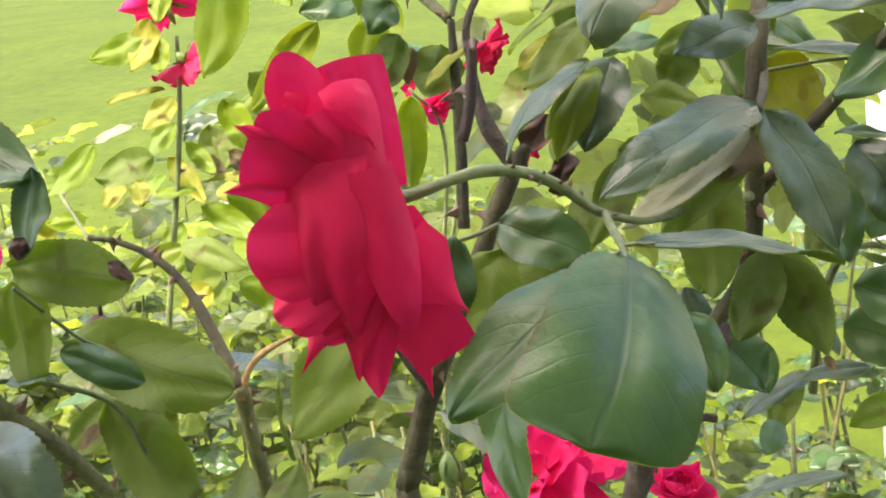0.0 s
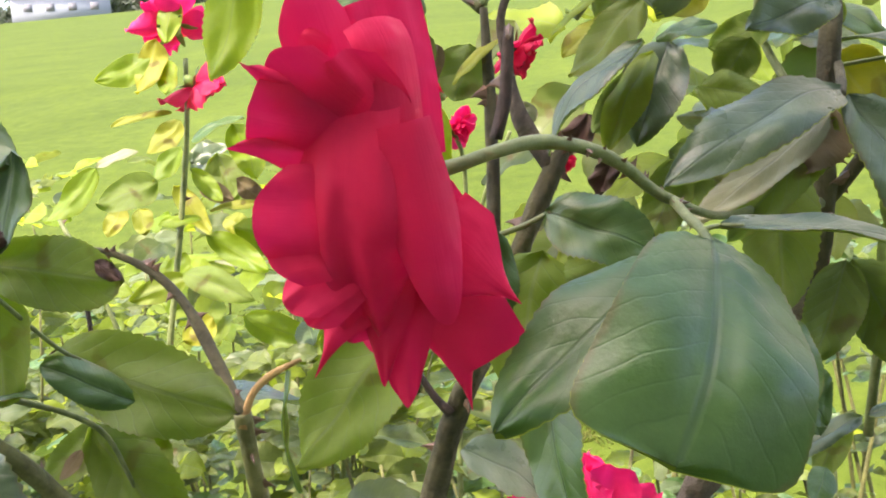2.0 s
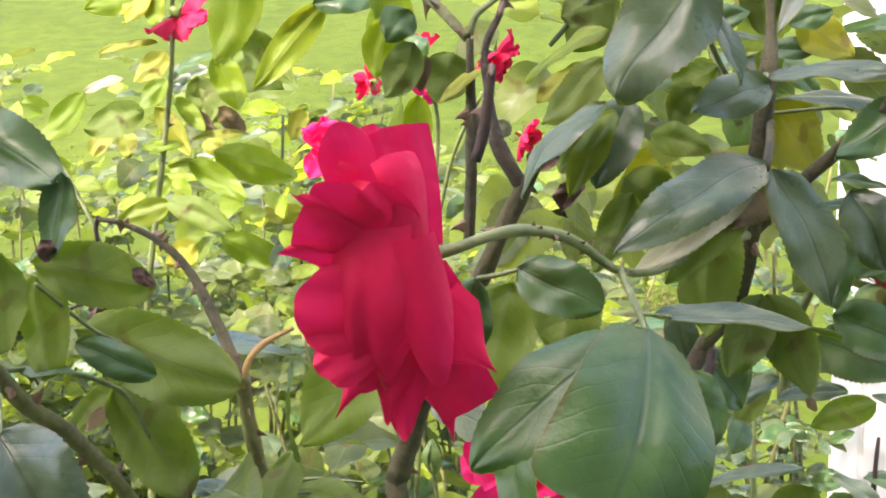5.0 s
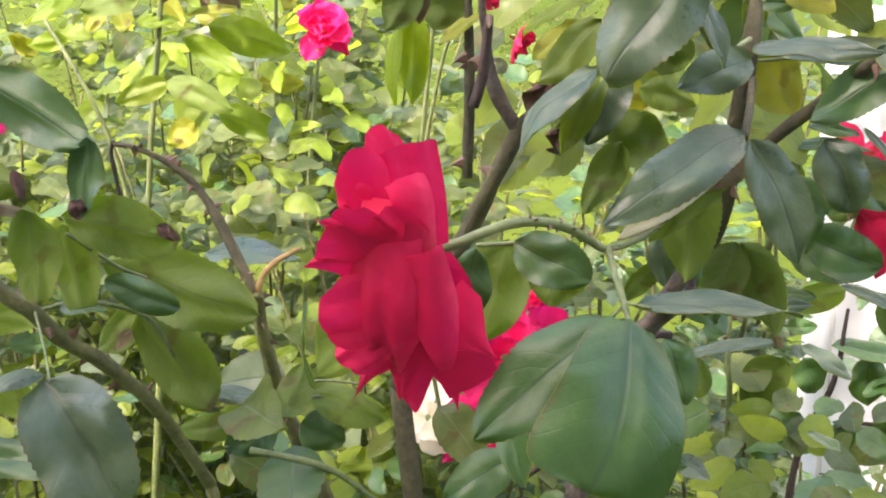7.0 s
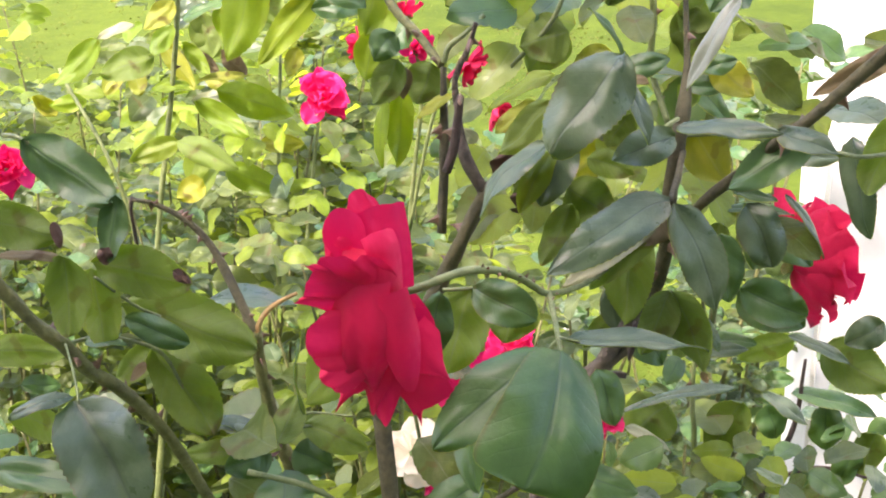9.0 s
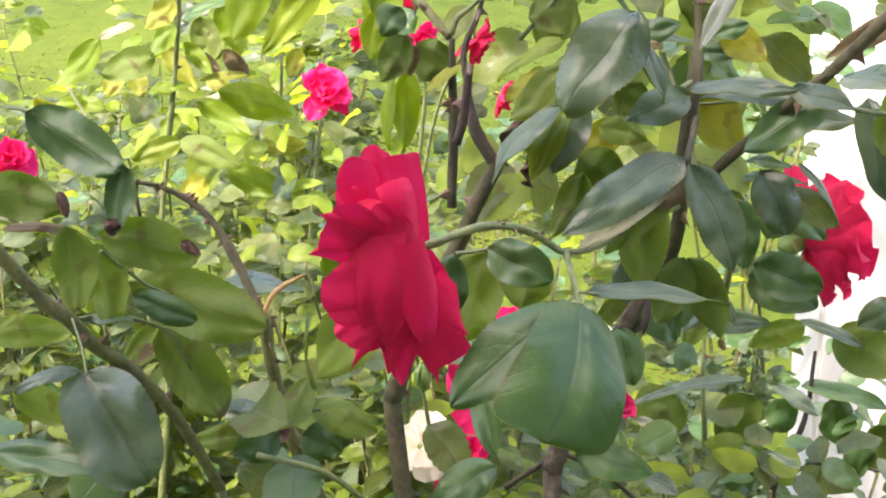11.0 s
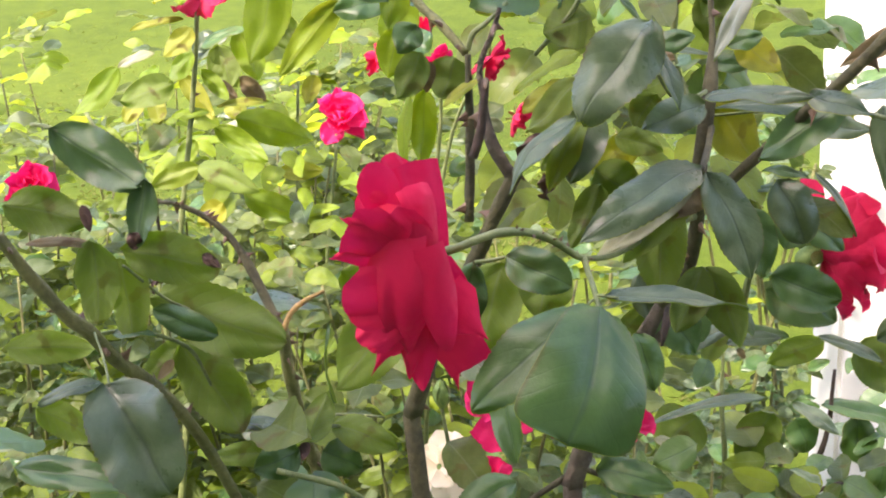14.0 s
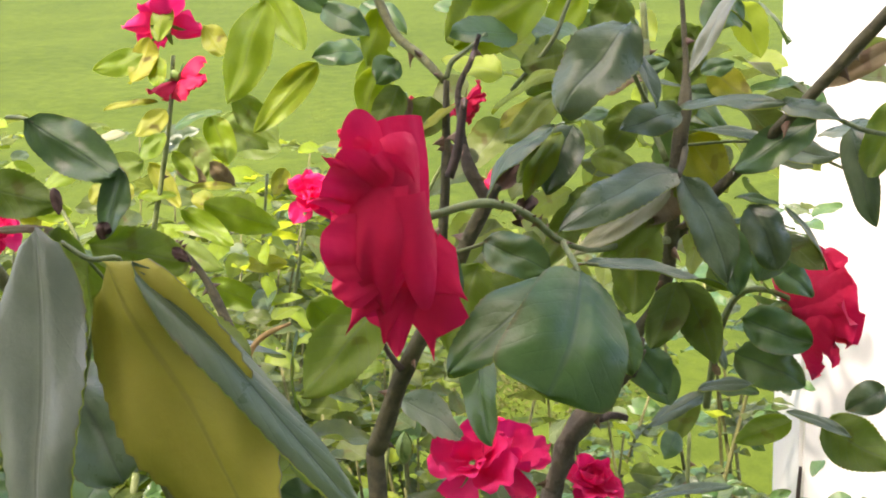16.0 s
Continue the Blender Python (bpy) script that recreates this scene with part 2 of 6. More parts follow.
def paint_material(name, colour, rough=0.6, scale=8.0):
    m, nodes, links, bsdf, out = nodes_of(name)
    nt = m.node_tree
    n1, n2 = noise_of(nt, scale, 5.0), noise_of(nt, scale * 12, 4.0)
    tone = maths(nt, "MULTIPLY_ADD", n1, 0.6, maths(nt, "MULTIPLY", n2, 0.4))
    links.new(mixed(nt, tone, tuple(c * 0.88 for c in colour), colour), bsdf.inputs["Base Color"])
    bsdf.inputs["Roughness"].default_value = rough
    bump_of(nt, n2, 0.15, 0.002, bsdf)
    return m


MEADOW = ground_material()
WHITE_WALL = paint_material("white_wall_paint", (0.82, 0.82, 0.80))
# light paint of the added wall and roof, to bounce fill light
ADDED_WALL = paint_material("added_wall_paint", (0.80, 0.78, 0.74))
# far house wall dulled to blue-grey, with distance haze in its colour
HAZY_FAR_WALL = paint_material("hazy_far_wall", (0.24, 0.27, 0.32), 0.7, 1.0)
ROOF_DARK = paint_material("far_roof", (0.16, 0.165, 0.19), 0.7, 1.0)
LEAF_GRASS = leaf_material("grass_blade", (0.070, 0.100, 0.012), (0.118, 0.152, 0.021), (0.13, 0.17, 0.04), (0.2, 0.26, 0.04), 0.45, 0.6, lively=0.45)
# tree and hedge green greyed to paint in the haze of distance
HAZY_CROWN = leaf_material("hazy_tree_leaf", (0.045, 0.062, 0.045), (0.12, 0.145, 0.105), (0.06, 0.1, 0.03), (0.1, 0.2, 0.03), 0.2, 0.6)


# ---- makers ----
def part(name, bm, material, parent, label=""):
    me = bpy.data.meshes.new(name)
    bm.to_mesh(me)
    bm.free()
    for f in me.polygons:
        f.use_smooth = True
    for m in material if isinstance(material, tuple) else (material,):
        me.materials.append(m)
    ob = new(name, me)
    ob.parent = parent
    if label:
        tagged(ob, label)
    return ob


def shared(name, me, parent, m):
    ob = new(name, me)
    ob.parent = parent
    ob.matrix_basis = m
    return ob


def thing(name, label, category, at=(0, 0, 0), group="", kind=""):
    ob = new(name)
    ob.location = at
    ob.empty_display_size = 0.05
    return tagged(ob, label, category, group, kind)


def smooth_line(points, steps=6):
    """Catmull-Rom through points (x, y, z, radius)."""
    p = [np.array(q, float) for q in points]
    p = [2 * p[0] - p[1]] + p + [2 * p[-1] - p[-2]]
    out = []
    for i in range(1, len(p) - 2):
        for k in range(steps):
            t = k / steps
            a, b, c, d = p[i - 1:i + 3]
            out.append(0.5 * (2 * b + (c - a) * t + (2 * a - 5 * b + 4 * c - d) * t * t + (3 * b - a - 3 * c + d) * t ** 3))
    out.append(p[-2])
    return out


def tube(name, points, material, parent, sides=8, steps=6, rough=0.0, label="", offset=Vector((0, 0, 0))):
    """A round stem through points (x, y, z, radius), with capped ends."""
    line = smooth_line(points, steps)
    bm = bmesh.new()
    rings = []
    for i, q in enumerate(line):
        a, b = line[max(i - 1, 0)], line[min(i + 1, len(line) - 1)]
        d = Vector(b[:3] - a[:3]).normalized()
        side = d.cross(Vector((0.3, 0.9, 0.31))).normalized()
        up = side.cross(d)
        ring = []
        for k in range(sides):
            an = 2 * math.pi * k / sides
            r = max(q[3], 0.0002) * (1 + rough * (noise.noise(Vector(q[:3]) * 90 + Vector((k * 3.1, 0, 0)))))
            ring.append(bm.verts.new(Vector(q[:3]) + (side * math.cos(an) + up * math.sin(an)) * r))
        rings.append(ring)
    for r0, r1 in zip(rings, rings[1:]):
        for k in range(sides):
            bm.faces.new((r0[k], r0[(k + 1) % sides], r1[(k + 1) % sides], r1[k]))
    bm.faces.new(rings[0][::-1])
    bm.faces.new(rings[-1])
    return part(name, bm, material, parent, label), line


def thorn_mesh():
    bm = bmesh.new()
    rings = []
    for h, rx, ry, s in ((0, 0.5, 0.22, 0), (0.35, 0.26, 0.12, 0.04), (0.7, 0.11, 0.06, 0.14), (1.0, 0.015, 0.015, 0.32)):
        rings.append([bm.verts.new((rx * math.cos(a) - s, ry * math.sin(a), h)) for a in [k * math.pi / 3 for k in range(6)]])
    for r0, r1 in zip(rings, rings[1:]):
        for k in range(6):
            bm.faces.new((r0[k], r0[(k + 1) % 6], r1[(k + 1) % 6], r1[k]))
    bm.faces.new(rings[-1])
    me = bpy.data.meshes.new("thorn")
    bm.to_mesh(me)
    bm.free()
    me.materials.append(THORN)
    return me


THORN_MESH = thorn_mesh()


def cane(name, points, material, parent, thorns=0, sides=10, rough=0.22, size=0.006, seed=1, label=""):
    ob, line = tube(name, points, material, parent, sides, 6, rough, label)
    rng = random.Random(seed)
    for _ in range(thorns):
        i = rng.randrange(1, len(line) - 1)
        d = Vector(line[i + 1][:3] - line[i][:3]).normalized()
        side = d.cross(Vector((rng.uniform(-1, 1), rng.uniform(-1, 1), rng.uniform(-1, 1)))).normalized()
        q = side.to_track_quat("Z", "X")
        x = q.inverted() @ d
        m = Matrix.Translation(Vector(line[i][:3]) + side * line[i][3] * 0.85) @ (q @ Euler((0, 0, math.atan2(x.y, x.x))).to_quaternion()).to_matrix().to_4x4()
        s = size * rng.uniform(0.6, 1.1)
        shared("thorn", THORN_MESH, ob, m @ Matrix.Diagonal((s, s, s, 1)))
    return ob


def blade(bm, length, width, arch=0.08, fold=0.15, curl=0.0, twist=0.0, wave=0.03, seed=0, nu=26, nv=6, teeth=0.03, layers=2, blunt=0.74, bulge=0.09, box=0.0, droop=0.0, crease=0.0, pucker=0.0, m=None, uvl=None):
    """A toothed leaf blade from the origin along +x with its upper face to +z; arch keeps stalk and tip where they are."""
    rng = random.Random(seed)
    ph = [rng.uniform(0, 6.3) for _ in range(4)]
    uvl = uvl or bm.loops.layers.uv.verify()
    for layer in range(layers):
        grid = []
        for i in range(nu + 1):
            u = i / nu
            half = width / 2 * u ** 0.52 * max(1 - u, 0.0) ** blunt / (0.43 if blunt > 0.6 else 0.517)
            if box:
                half = width / 2 * ((1 - box) * half * 2 / width + box * u ** 0.34 * (1 - u ** 20) ** 0.45)
            if 0 < i < nu and teeth:
                half *= 1 + (teeth if i % 2 else -teeth * 0.6)
            row = []
            for j in range(nv + 1):
                v = 2 * j / nv - 1
                x = u * length + (0.02 * length * abs(v) if i % 2 and teeth else 0) * (1 - u)
                y = v * half
                z = arch * length * 4 * u * (1 - u) + fold * abs(y) - curl * y * y / max(width, 1e-4)
                z += wave * width * math.sin(9 * u + ph[0] + 2.0 * v) * abs(v) + 0.35 * wave * width * math.sin(17 * u + ph[1]) * v * v
                z += bulge * width * noise.noise(Vector((u * 3.1 + ph[0], v * 1.6, ph[3])))
                z -= droop * length * max(0.0, u - 0.45) ** 2 * 3.3 + crease * width * math.exp(-(v / 0.16) ** 2) * math.sin(math.pi * min(u * 1.1, 1.0)) ** 0.7
                z += pucker * width * math.sin(math.pi * (u * 13 - 3.6 * abs(v) + 0.5 * (v > 0) + ph[2])) * min(1.0, 3 * abs(v)) * (1.05 - abs(v)) * (1 - u)
                y += 0.02 * width * math.sin(5 * u + ph[2])
                a = twist * (u - 0.3)
                y, z = y * math.cos(a) - z * math.sin(a), y * math.sin(a) + z * math.cos(a)
                co = Vector((x, y, z - layer * 0.0004))
                row.append(bm.verts.new(m @ co if m else co))
            grid.append(row)
        for i in range(nu):
            for j in range(nv):
                vs = (grid[i][j], grid[i + 1][j], grid[i + 1][j + 1], grid[i][j + 1])
                st = ((i, j), (i + 1, j), (i + 1, j + 1), (i, j + 1))
                if layer:
                    vs, st = vs[::-1], st[::-1]
                f = bm.faces.new(vs)
                f.material_index = layer
                f.smooth = True
                for lp, (a, b) in zip(f.loops, st):
                    lp[uvl].uv = (a / nu, b / nv)


def frame_of(base, tip, face):
    """Axes with x from base to tip and z as near to face as can be."""
    x = (Vector(tip) - Vector(base)).normalized()
    y = Vector(face).cross(x).normalized()
    z = x.cross(y)
    return Matrix(((x.x, y.x, z.x, base[0]), (x.y, y.y, z.y, base[1]), (x.z, y.z, z.z, base[2]), (0, 0, 0, 1)))


LEAF_COUNT = [0]


def leaf(parent, base, tip, face, width, mats, arch=0.08, fold=0.3, curl=0.7, twist=0.0, wave=0.06, label="", nu=36, blunt=0.74, teeth=0.03, box=0.0, droop=0.0, crease=0.035, bulge=0.11, pucker=0.018):
    """One leaflet, toothed, with an upper and a lower skin."""
    LEAF_COUNT[0] += 1
    bm = bmesh.new()
    length = (Vector(tip) - Vector(base)).length
    twist += 0.5 * math.sin(LEAF_COUNT[0] * 2.7)
    blade(bm, length, width, arch, fold, curl, twist, wave, LEAF_COUNT[0], nu, 10, teeth=teeth, blunt=blunt, box=box, droop=droop, crease=crease, bulge=bulge, pucker=pucker)
    ob = part("leaf", bm, mats, parent, label)
    ob.matrix_basis = frame_of(base, tip, face)
    return ob


DARK = (LEAF_TOP, LEAF_UNDER)
GREY = (LEAF_GREY, LEAF_UNDER)
MID = (LEAF_UNDER, LEAF_UNDER)
# dark top skin on both sides, to make shaded leaves by colour
SHADE = (LEAF_TOP, LEAF_TOP)
SPOT = (LEAF_BROWNTIP, LEAF_BROWNTIP)
BRIGHT = (LEAF_BRIGHT, LEAF_BRIGHT)
BACKLIT = (LEAF_BACKLIT, LEAF_BACKLIT)
YELLOW = (LEAF_YELLOW, LEAF_YELLOW)
PALE = (LEAF_PALE, LEAF_PALE)
DRY = (LEAF_DRY, LEAF_DRY)
OLIVE = (LEAF_SKY_SHEEN, LEAF_OLIVE)
SKY_SHEEN = (LEAF_SKY_SHEEN, LEAF_UNDER)
BRIGHTPALE = (LEAF_PALE, LEAF_BRIGHT)
PALEBACKLIT = (LEAF_PALE, LEAF_BACKLIT)
SHRIVEL = (LEAF_SHRIVEL, LEAF_SHRIVEL)


def petal(parent, base, tip, face, width, material, cup=0.2, arch=0.1, roll=0.3, point=0.0, wave=0.05, seed=0, square=0.6, claw=0.18, nu=14, nv=12):
    """One petal from its claw to its rim; cup bends the sides, roll turns the rim back, point makes a peak in the rim."""
    rng = random.Random(seed)
    ph = [rng.uniform(0, 6.3) for _ in range(3)]
    length = (Vector(tip) - Vector(base)).length
    bm = bmesh.new()
    uvl = bm.loops.layers.uv.verify()
    grid = []
    for i in range(nu + 1):
        u = i / nu
        row = []
        for j in range(nv + 1):
            v = 2 * j / nv - 1
            half = width / 2 * (claw + (1 - claw) * math.sin(math.pi / 2 * min(u * 1.45, 1.0)) ** 1.1)
            rim = 1 - (1 - square) * 0.45 * abs(v) ** 2.2 + point * (max(0, 1 - abs(v) * 1.6) ** 1.5) * 0.06 - point * 0.03
            x = length * u * (1 + (rim - 1) * u)
            y = v * half * (1 - 0.10 * (1 - square) * u * u)
            if u > 0.35:
                y *= 1 - point * 0.97 * (u - 0.35) / 0.65
            z = cup * width * (v * v - 0.15) * (0.4 + 0.6 * math.sin(math.pi * min(u, 1))) + arch * length * 4 * u * (1 - u)
            z += wave * width * (math.sin(6.5 * v + ph[0]) * u * u + 0.5 * math.sin(11 * v + ph[1] + 4 * u) * u ** 3)
            if u > 0.72:
                k = (u - 0.72) / 0.28
                z -= roll * length * 0.35 * k * k
                x -= abs(roll) * length * 0.16 * k * k
            row.append(bm.verts.new((x, y, z)))
        grid.append(row)
    for i in range(nu):
        for j in range(nv):
            f = bm.faces.new((grid[i][j], grid[i + 1][j], grid[i + 1][j + 1], grid[i][j + 1]))
            for lp, (a, b) in zip(f.loops, ((i, j), (i + 1, j), (i + 1, j + 1), (i, j + 1))):
                lp[uvl].uv = (a / nu, b / nv)
    ob = part("petal", bm, material, parent)
    ob.matrix_basis = frame_of(base, tip, face)
    return ob


def bloom(parent, centre, axis, radius, material, seed=1, layers=((5, 1.0, 88), (5, 0.88, 62), (4, 0.66, 38), (3, 0.42, 12)), label=""):
    """A full rose: rings of petals that open outwards round axis, on a green cup with sepals."""
    rng = random.Random(seed)
    head = new("rose_bloom")
    head.parent = parent
    head.matrix_basis = Matrix.Translation(centre) @ Vector(axis).to_track_quat("Z", "Y").to_matrix().to_4x4()
    if label:
        tagged(head, label)
    for ring, (count, size, lean) in enumerate(layers):
        for k in range(count):
            a = 2 * math.pi * (k + 0.37 * ring) / count + rng.uniform(-0.35, 0.35)
            le = radians(lean + rng.uniform(-22, 22))
            out = Vector((math.cos(a), math.sin(a), 0))
            d = out * math.sin(le) + Vector((0, 0, 1)) * math.cos(le)
            face = -out * math.cos(le) + Vector((0, 0, 1)) * math.sin(le)
            base = out * radius * 0.08 + Vector((0, 0, radius * 0.05 * ring))
            petal(head, base, base + d * radius * size, face, radius * rng.uniform(1.0, 1.25) * (0.6 + 0.4 * size), material, rng.uniform(0.15, 0.3), rng.uniform(-0.16, -0.06), rng.uniform(-0.2, 0.6), rng.uniform(0, 0.9), 0.08, rng.randrange(9999), nu=9, nv=8)
    bm = bmesh.new()
    bmesh.ops.create_uvsphere(bm, u_segments=10, v_segments=6, radius=radius * 0.16)
    bmesh.ops.scale(bm, vec=(1, 1, 1.4), verts=bm.verts)
    bmesh.ops.translate(bm, vec=(0, 0, -radius * 0.14), verts=bm.verts)
    part("calyx", bm, SEPAL, head)
    for k in range(5):
        a = k * 1.2566 + 0.4
        out = Vector((math.cos(a), math.sin(a), 0))
        bm = bmesh.new()
        blade(bm, radius * 0.55, radius * 0.16, -0.1, 0.2, nu=8, nv=2, teeth=0, layers=1)
        ob = part("sepal", bm, SEPAL, head)
        ob.matrix_basis = frame_of(out * radius * 0.1, out * radius * 0.5 + Vector((0, 0, -radius * 0.25)), (0, 0, 1))
    return head


def bud(parent, at, r):
    """A closed green bud held by its sepals."""
    head = new("rose_bud")
    head.parent = parent
    head.location = at
    tagged(head, "closed pale green rose bud")
    bm = bmesh.new()
    bmesh.ops.create_uvsphere(bm, u_segments=12, v_segments=8, radius=r)
    for v in bm.verts:
        v.co.z *= 1.7
        if v.co.z > 0:
            v.co.x *= 1 - 0.45 * v.co.z / (1.7 * r)
            v.co.y *= 1 - 0.45 * v.co.z / (1.7 * r)
    part("calyx", bm, SEPAL, head)
    for k in range(5):
        a = k * 1.2566
        out = Vector((math.cos(a), math.sin(a), 0))
        bm = bmesh.new()
        blade(bm, r * 3.6, r * 1.1, 0.16, 0.1, nu=8, nv=2, teeth=0, layers=1)
        ob = part("sepal", bm, SEPAL, head)
        ob.matrix_basis = frame_of(out * r * 0.8 - Vector((0, 0, r)), out * r * 0.1 + Vector((0, 0, r * 2.5)), out)


def dried_head(parent, at, r):
    """What is left of a bloom: a dark shrivelled cup with hanging sepals."""
    rng = random.Random(4)
    head = new("dried_head")
    head.parent = parent
    head.location = at
    tagged(head, "shrivelled dark brown flower head")
    bm = bmesh.new()
    bmesh.ops.create_icosphere(bm, subdivisions=3, radius=r)
    for v in bm.verts:
        v.co *= 1 + 0.3 * noise.noise(v.co * 400)
    part("calyx", bm, LEAF_SHRIVEL, head)
    for k in range(9):
        a = k * 0.7
        out = Vector((math.cos(a), math.sin(a), 0))
        bm = bmesh.new()
        blade(bm, r * rng.uniform(1.4, 2.4), r * 0.6, 0.1, 0.4, 0, 2.0, 0.2, k, 8, 2, 0, 1)
        ob = part("sepal", bm, LEAF_SHRIVEL, head)
        ob.matrix_basis = frame_of(out * r * 0.6, out * r * rng.uniform(0.9, 1.8) + Vector((0, 0, rng.uniform(-2.2, 0.3) * r)), (0, 0, 1))


# ---- ground, white wall, added wall and shade roof ----
def ground_height(x, y):
    """Flat near the camera, then a meadow that climbs to a crest."""
    d = max(0.0, math.hypot(x, y) - 1.3) if y > 0 else 0.0
    s = min(d / 140.0, 1.0)
    side = max(-40.0, min(-8.0, math.degrees(math.atan2(x, max(y, 0.01)))))
    rise = 0.1515 + 0.0011 * (side + 28)
    z = rise * d if d < 140 else rise * 140 - 0.05 * (d - 140)
    z *= min(1.0, 0.25 + d / 2.5)
    z += 0.05 * noise.noise(Vector((x * 0.35, y * 0.35, 0))) * min(1.0, d / 2) + 0.5 * noise.noise(Vector((x * 0.02, y * 0.02, 4))) * s
    return z


def ground_sheet():
    bm = bmesh.new()
    xs = [-900, -300, -180, -150, -130, -115, -105] + [-96 + 6 * i for i in range(13)] + [-18 + 1.0 * i for i in range(13)] + [-5 + 0.5 * i for i in range(21)] + [6, 8, 11, 15, 20, 30, 45, 70, 110, 150, 300, 900]
    ys = [-600, -100, -20, -6] + [-3 + 0.5 * i for i in range(26)] + [10.5 + i for i in range(10)] + [22 + 4 * i for i in range(35)] + [165, 180, 220, 400, 1200]
    grid = [[bm.verts.new((x, y, ground_height(x, y))) for x in xs] for y in ys]
    for a, b in zip(grid, grid[1:]):
        for i in range(len(xs) - 1):
            bm.faces.new((a[i], a[i + 1], b[i + 1], b[i]))
    ob = part("ground", bm, MEADOW, None)
    return tagged(ob, "sunlit green meadow of short grass rising to a crest", "ground", kind="structure")


ground = ground_sheet()


def slab(name, lo, hi, material, label, category, kind="structure", bevel=0.006):
    bm = bmesh.new()
    bmesh.ops.create_cube(bm, size=1.0)
    for v in bm.verts:
        v.co = Vector([lo[i] + (v.co[i] + 0.5) * (hi[i] - lo[i]) for i in range(3)])
    bmesh.ops.bevel(bm, geom=list(bm.edges), offset=bevel, segments=2, affect="EDGES")
    ob = part(name, bm, material, None)
    for f in ob.data.polygons:
        f.use_smooth = False
    return tagged(ob, label, category, kind=kind)


slab("wall_white", (0.499, 1.5, -0.05), (3.0, 1.65, 2.9), WHITE_WALL, "bright white painted wall behind the rose bush", "wall")
# unseen wall and roof, added to block the sun and bounce light
slab("wall_added", (-4.0, -2.7, -0.05), (4.0, -2.5, 3.3), ADDED_WALL, "plain unseen wall added behind the camera", "wall")
slab("ceiling", (-4.0, -2.5, 3.2), (4.0, SHADE_ROOF_EDGE, 3.3), ADDED_WALL, "plain unseen roof added to shade the near bush", "ceiling")


# ---- grass ----
def grass_stuff():
    rng = np.random.default_rng(5)
    n = 150000
    d = 1.3 * (9.0 / 1.3) ** (rng.random(n) ** 1.5) + 0.2
    az = rng.uniform(-0.75, 0.62, n)
    x, y = d * np.sin(az), d * np.cos(az)
    clump = np.array([noise.noise(Vector((p * 5.0, q * 5.0, 0))) + 0.6 * noise.noise(Vector((p * 13.0, q * 13.0, 7))) for p, q in zip(x, y)])
    keep = ~((x > 0.5) & (y > 1.4)) & (clump > rng.uniform(-0.75, 0.15, n))
    x, y, d, clump = x[keep], y[keep], d[keep], clump[keep]
    n = len(x)
    h = rng.uniform(0.010, 0.022, n) * (1 - d / 10) * np.clip(1.0 + clump, 0.6, 1.5)
    w = rng.uniform(0.0025, 0.005, n) * (0.8 + 0.12 * d)
    a = rng.uniform(0, 6.283, n)
    z = np.array([ground_height(p, q) for p, q in zip(x, y)]) - 0.004
    lx, ly = rng.normal(0, 1.2, n) * h, rng.normal(0, 1.2, n) * h
    v = np.empty((n, 4, 3))
    v[:, 0] = np.stack((x - w * np.cos(a), y - w * np.sin(a), z), 1)
    v[:, 1] = np.stack((x + w * np.cos(a), y + w * np.sin(a), z), 1)
    v[:, 2] = np.stack((x + lx * 0.5 + w * 0.9 * np.cos(a), y + ly * 0.5 + w * 0.9 * np.sin(a), z + h * 0.65), 1)
    v[:, 3] = np.stack((x + lx, y + ly, z + h), 1)
    f = np.arange(n)[:, None] * 4 + np.array([[0, 1, 2, 3]])
    me = bpy.data.meshes.new("grass")
    me.from_pydata(v.reshape(-1, 3).tolist(), [], f.tolist())
    me.materials.append(LEAF_GRASS)
    return tagged(new("grass", me), "short bright green grass and clover", "grass", kind="stuff")


grass_stuff()


# ---- the near rose bush ----
bush = thing("rose_bush", "large garden rose bush with red blooms and dark leaves", "rose bush", (0.0, 0.0, 0.0))
# canes
cane('cane', ((-0.0131, 0.4400, 0.9809, 0.0044), (-0.0013, 0.4350, 1.0138, 0.0041), (0.0088, 0.4270, 1.0370, 0.0039), (0.0206, 0.4250, 1.0599, 0.0036), (0.0304, 0.4200, 1.0806, 0.0034), (0.0404, 0.4200, 1.1003, 0.0032), (0.0461, 0.4200, 1.1086, 0.0017)), CANE_BROWN, bush, thorns=8, seed=3)
cane('cane', ((0.030, 0.470, -0.03, 0.0083), (0.0144, 0.4550, 0.4610, 0.0066), (-0.0131, 0.4400, 0.9809, 0.0044)), CANE_BROWN, bush, thorns=6, seed=820)
cane('cane', ((0.0406, 0.4200, 1.1030, 0.0026), (0.0329, 0.4220, 1.1162, 0.0028), (0.0304, 0.4250, 1.1292, 0.0015), (0.0281, 0.4300, 1.1504, 0.0015), (0.0340, 0.4300, 1.1638, 0.0012), (0.0378, 0.4300, 1.1754, 0.0010)), BARK, bush, thorns=3, seed=6, rough=0.4)
cane('cane', ((0.0204, 0.4300, 1.0802, 0.0023), (0.0222, 0.4330, 1.1170, 0.0022), (0.0225, 0.4350, 1.1362, 0.0018), (0.0228, 0.4360, 1.1554, 0.0014)), CANE_BROWN, bush, thorns=4, seed=4)
cane('cane', ((0.0241, 0.4160, 1.1125, 0.0021), (0.0277, 0.4160, 1.1235, 0.0022), (0.0297, 0.4160, 1.1361, 0.0019), (0.0311, 0.4160, 1.1464, 0.0015)), CANE_DARK, bush, thorns=2, seed=5)
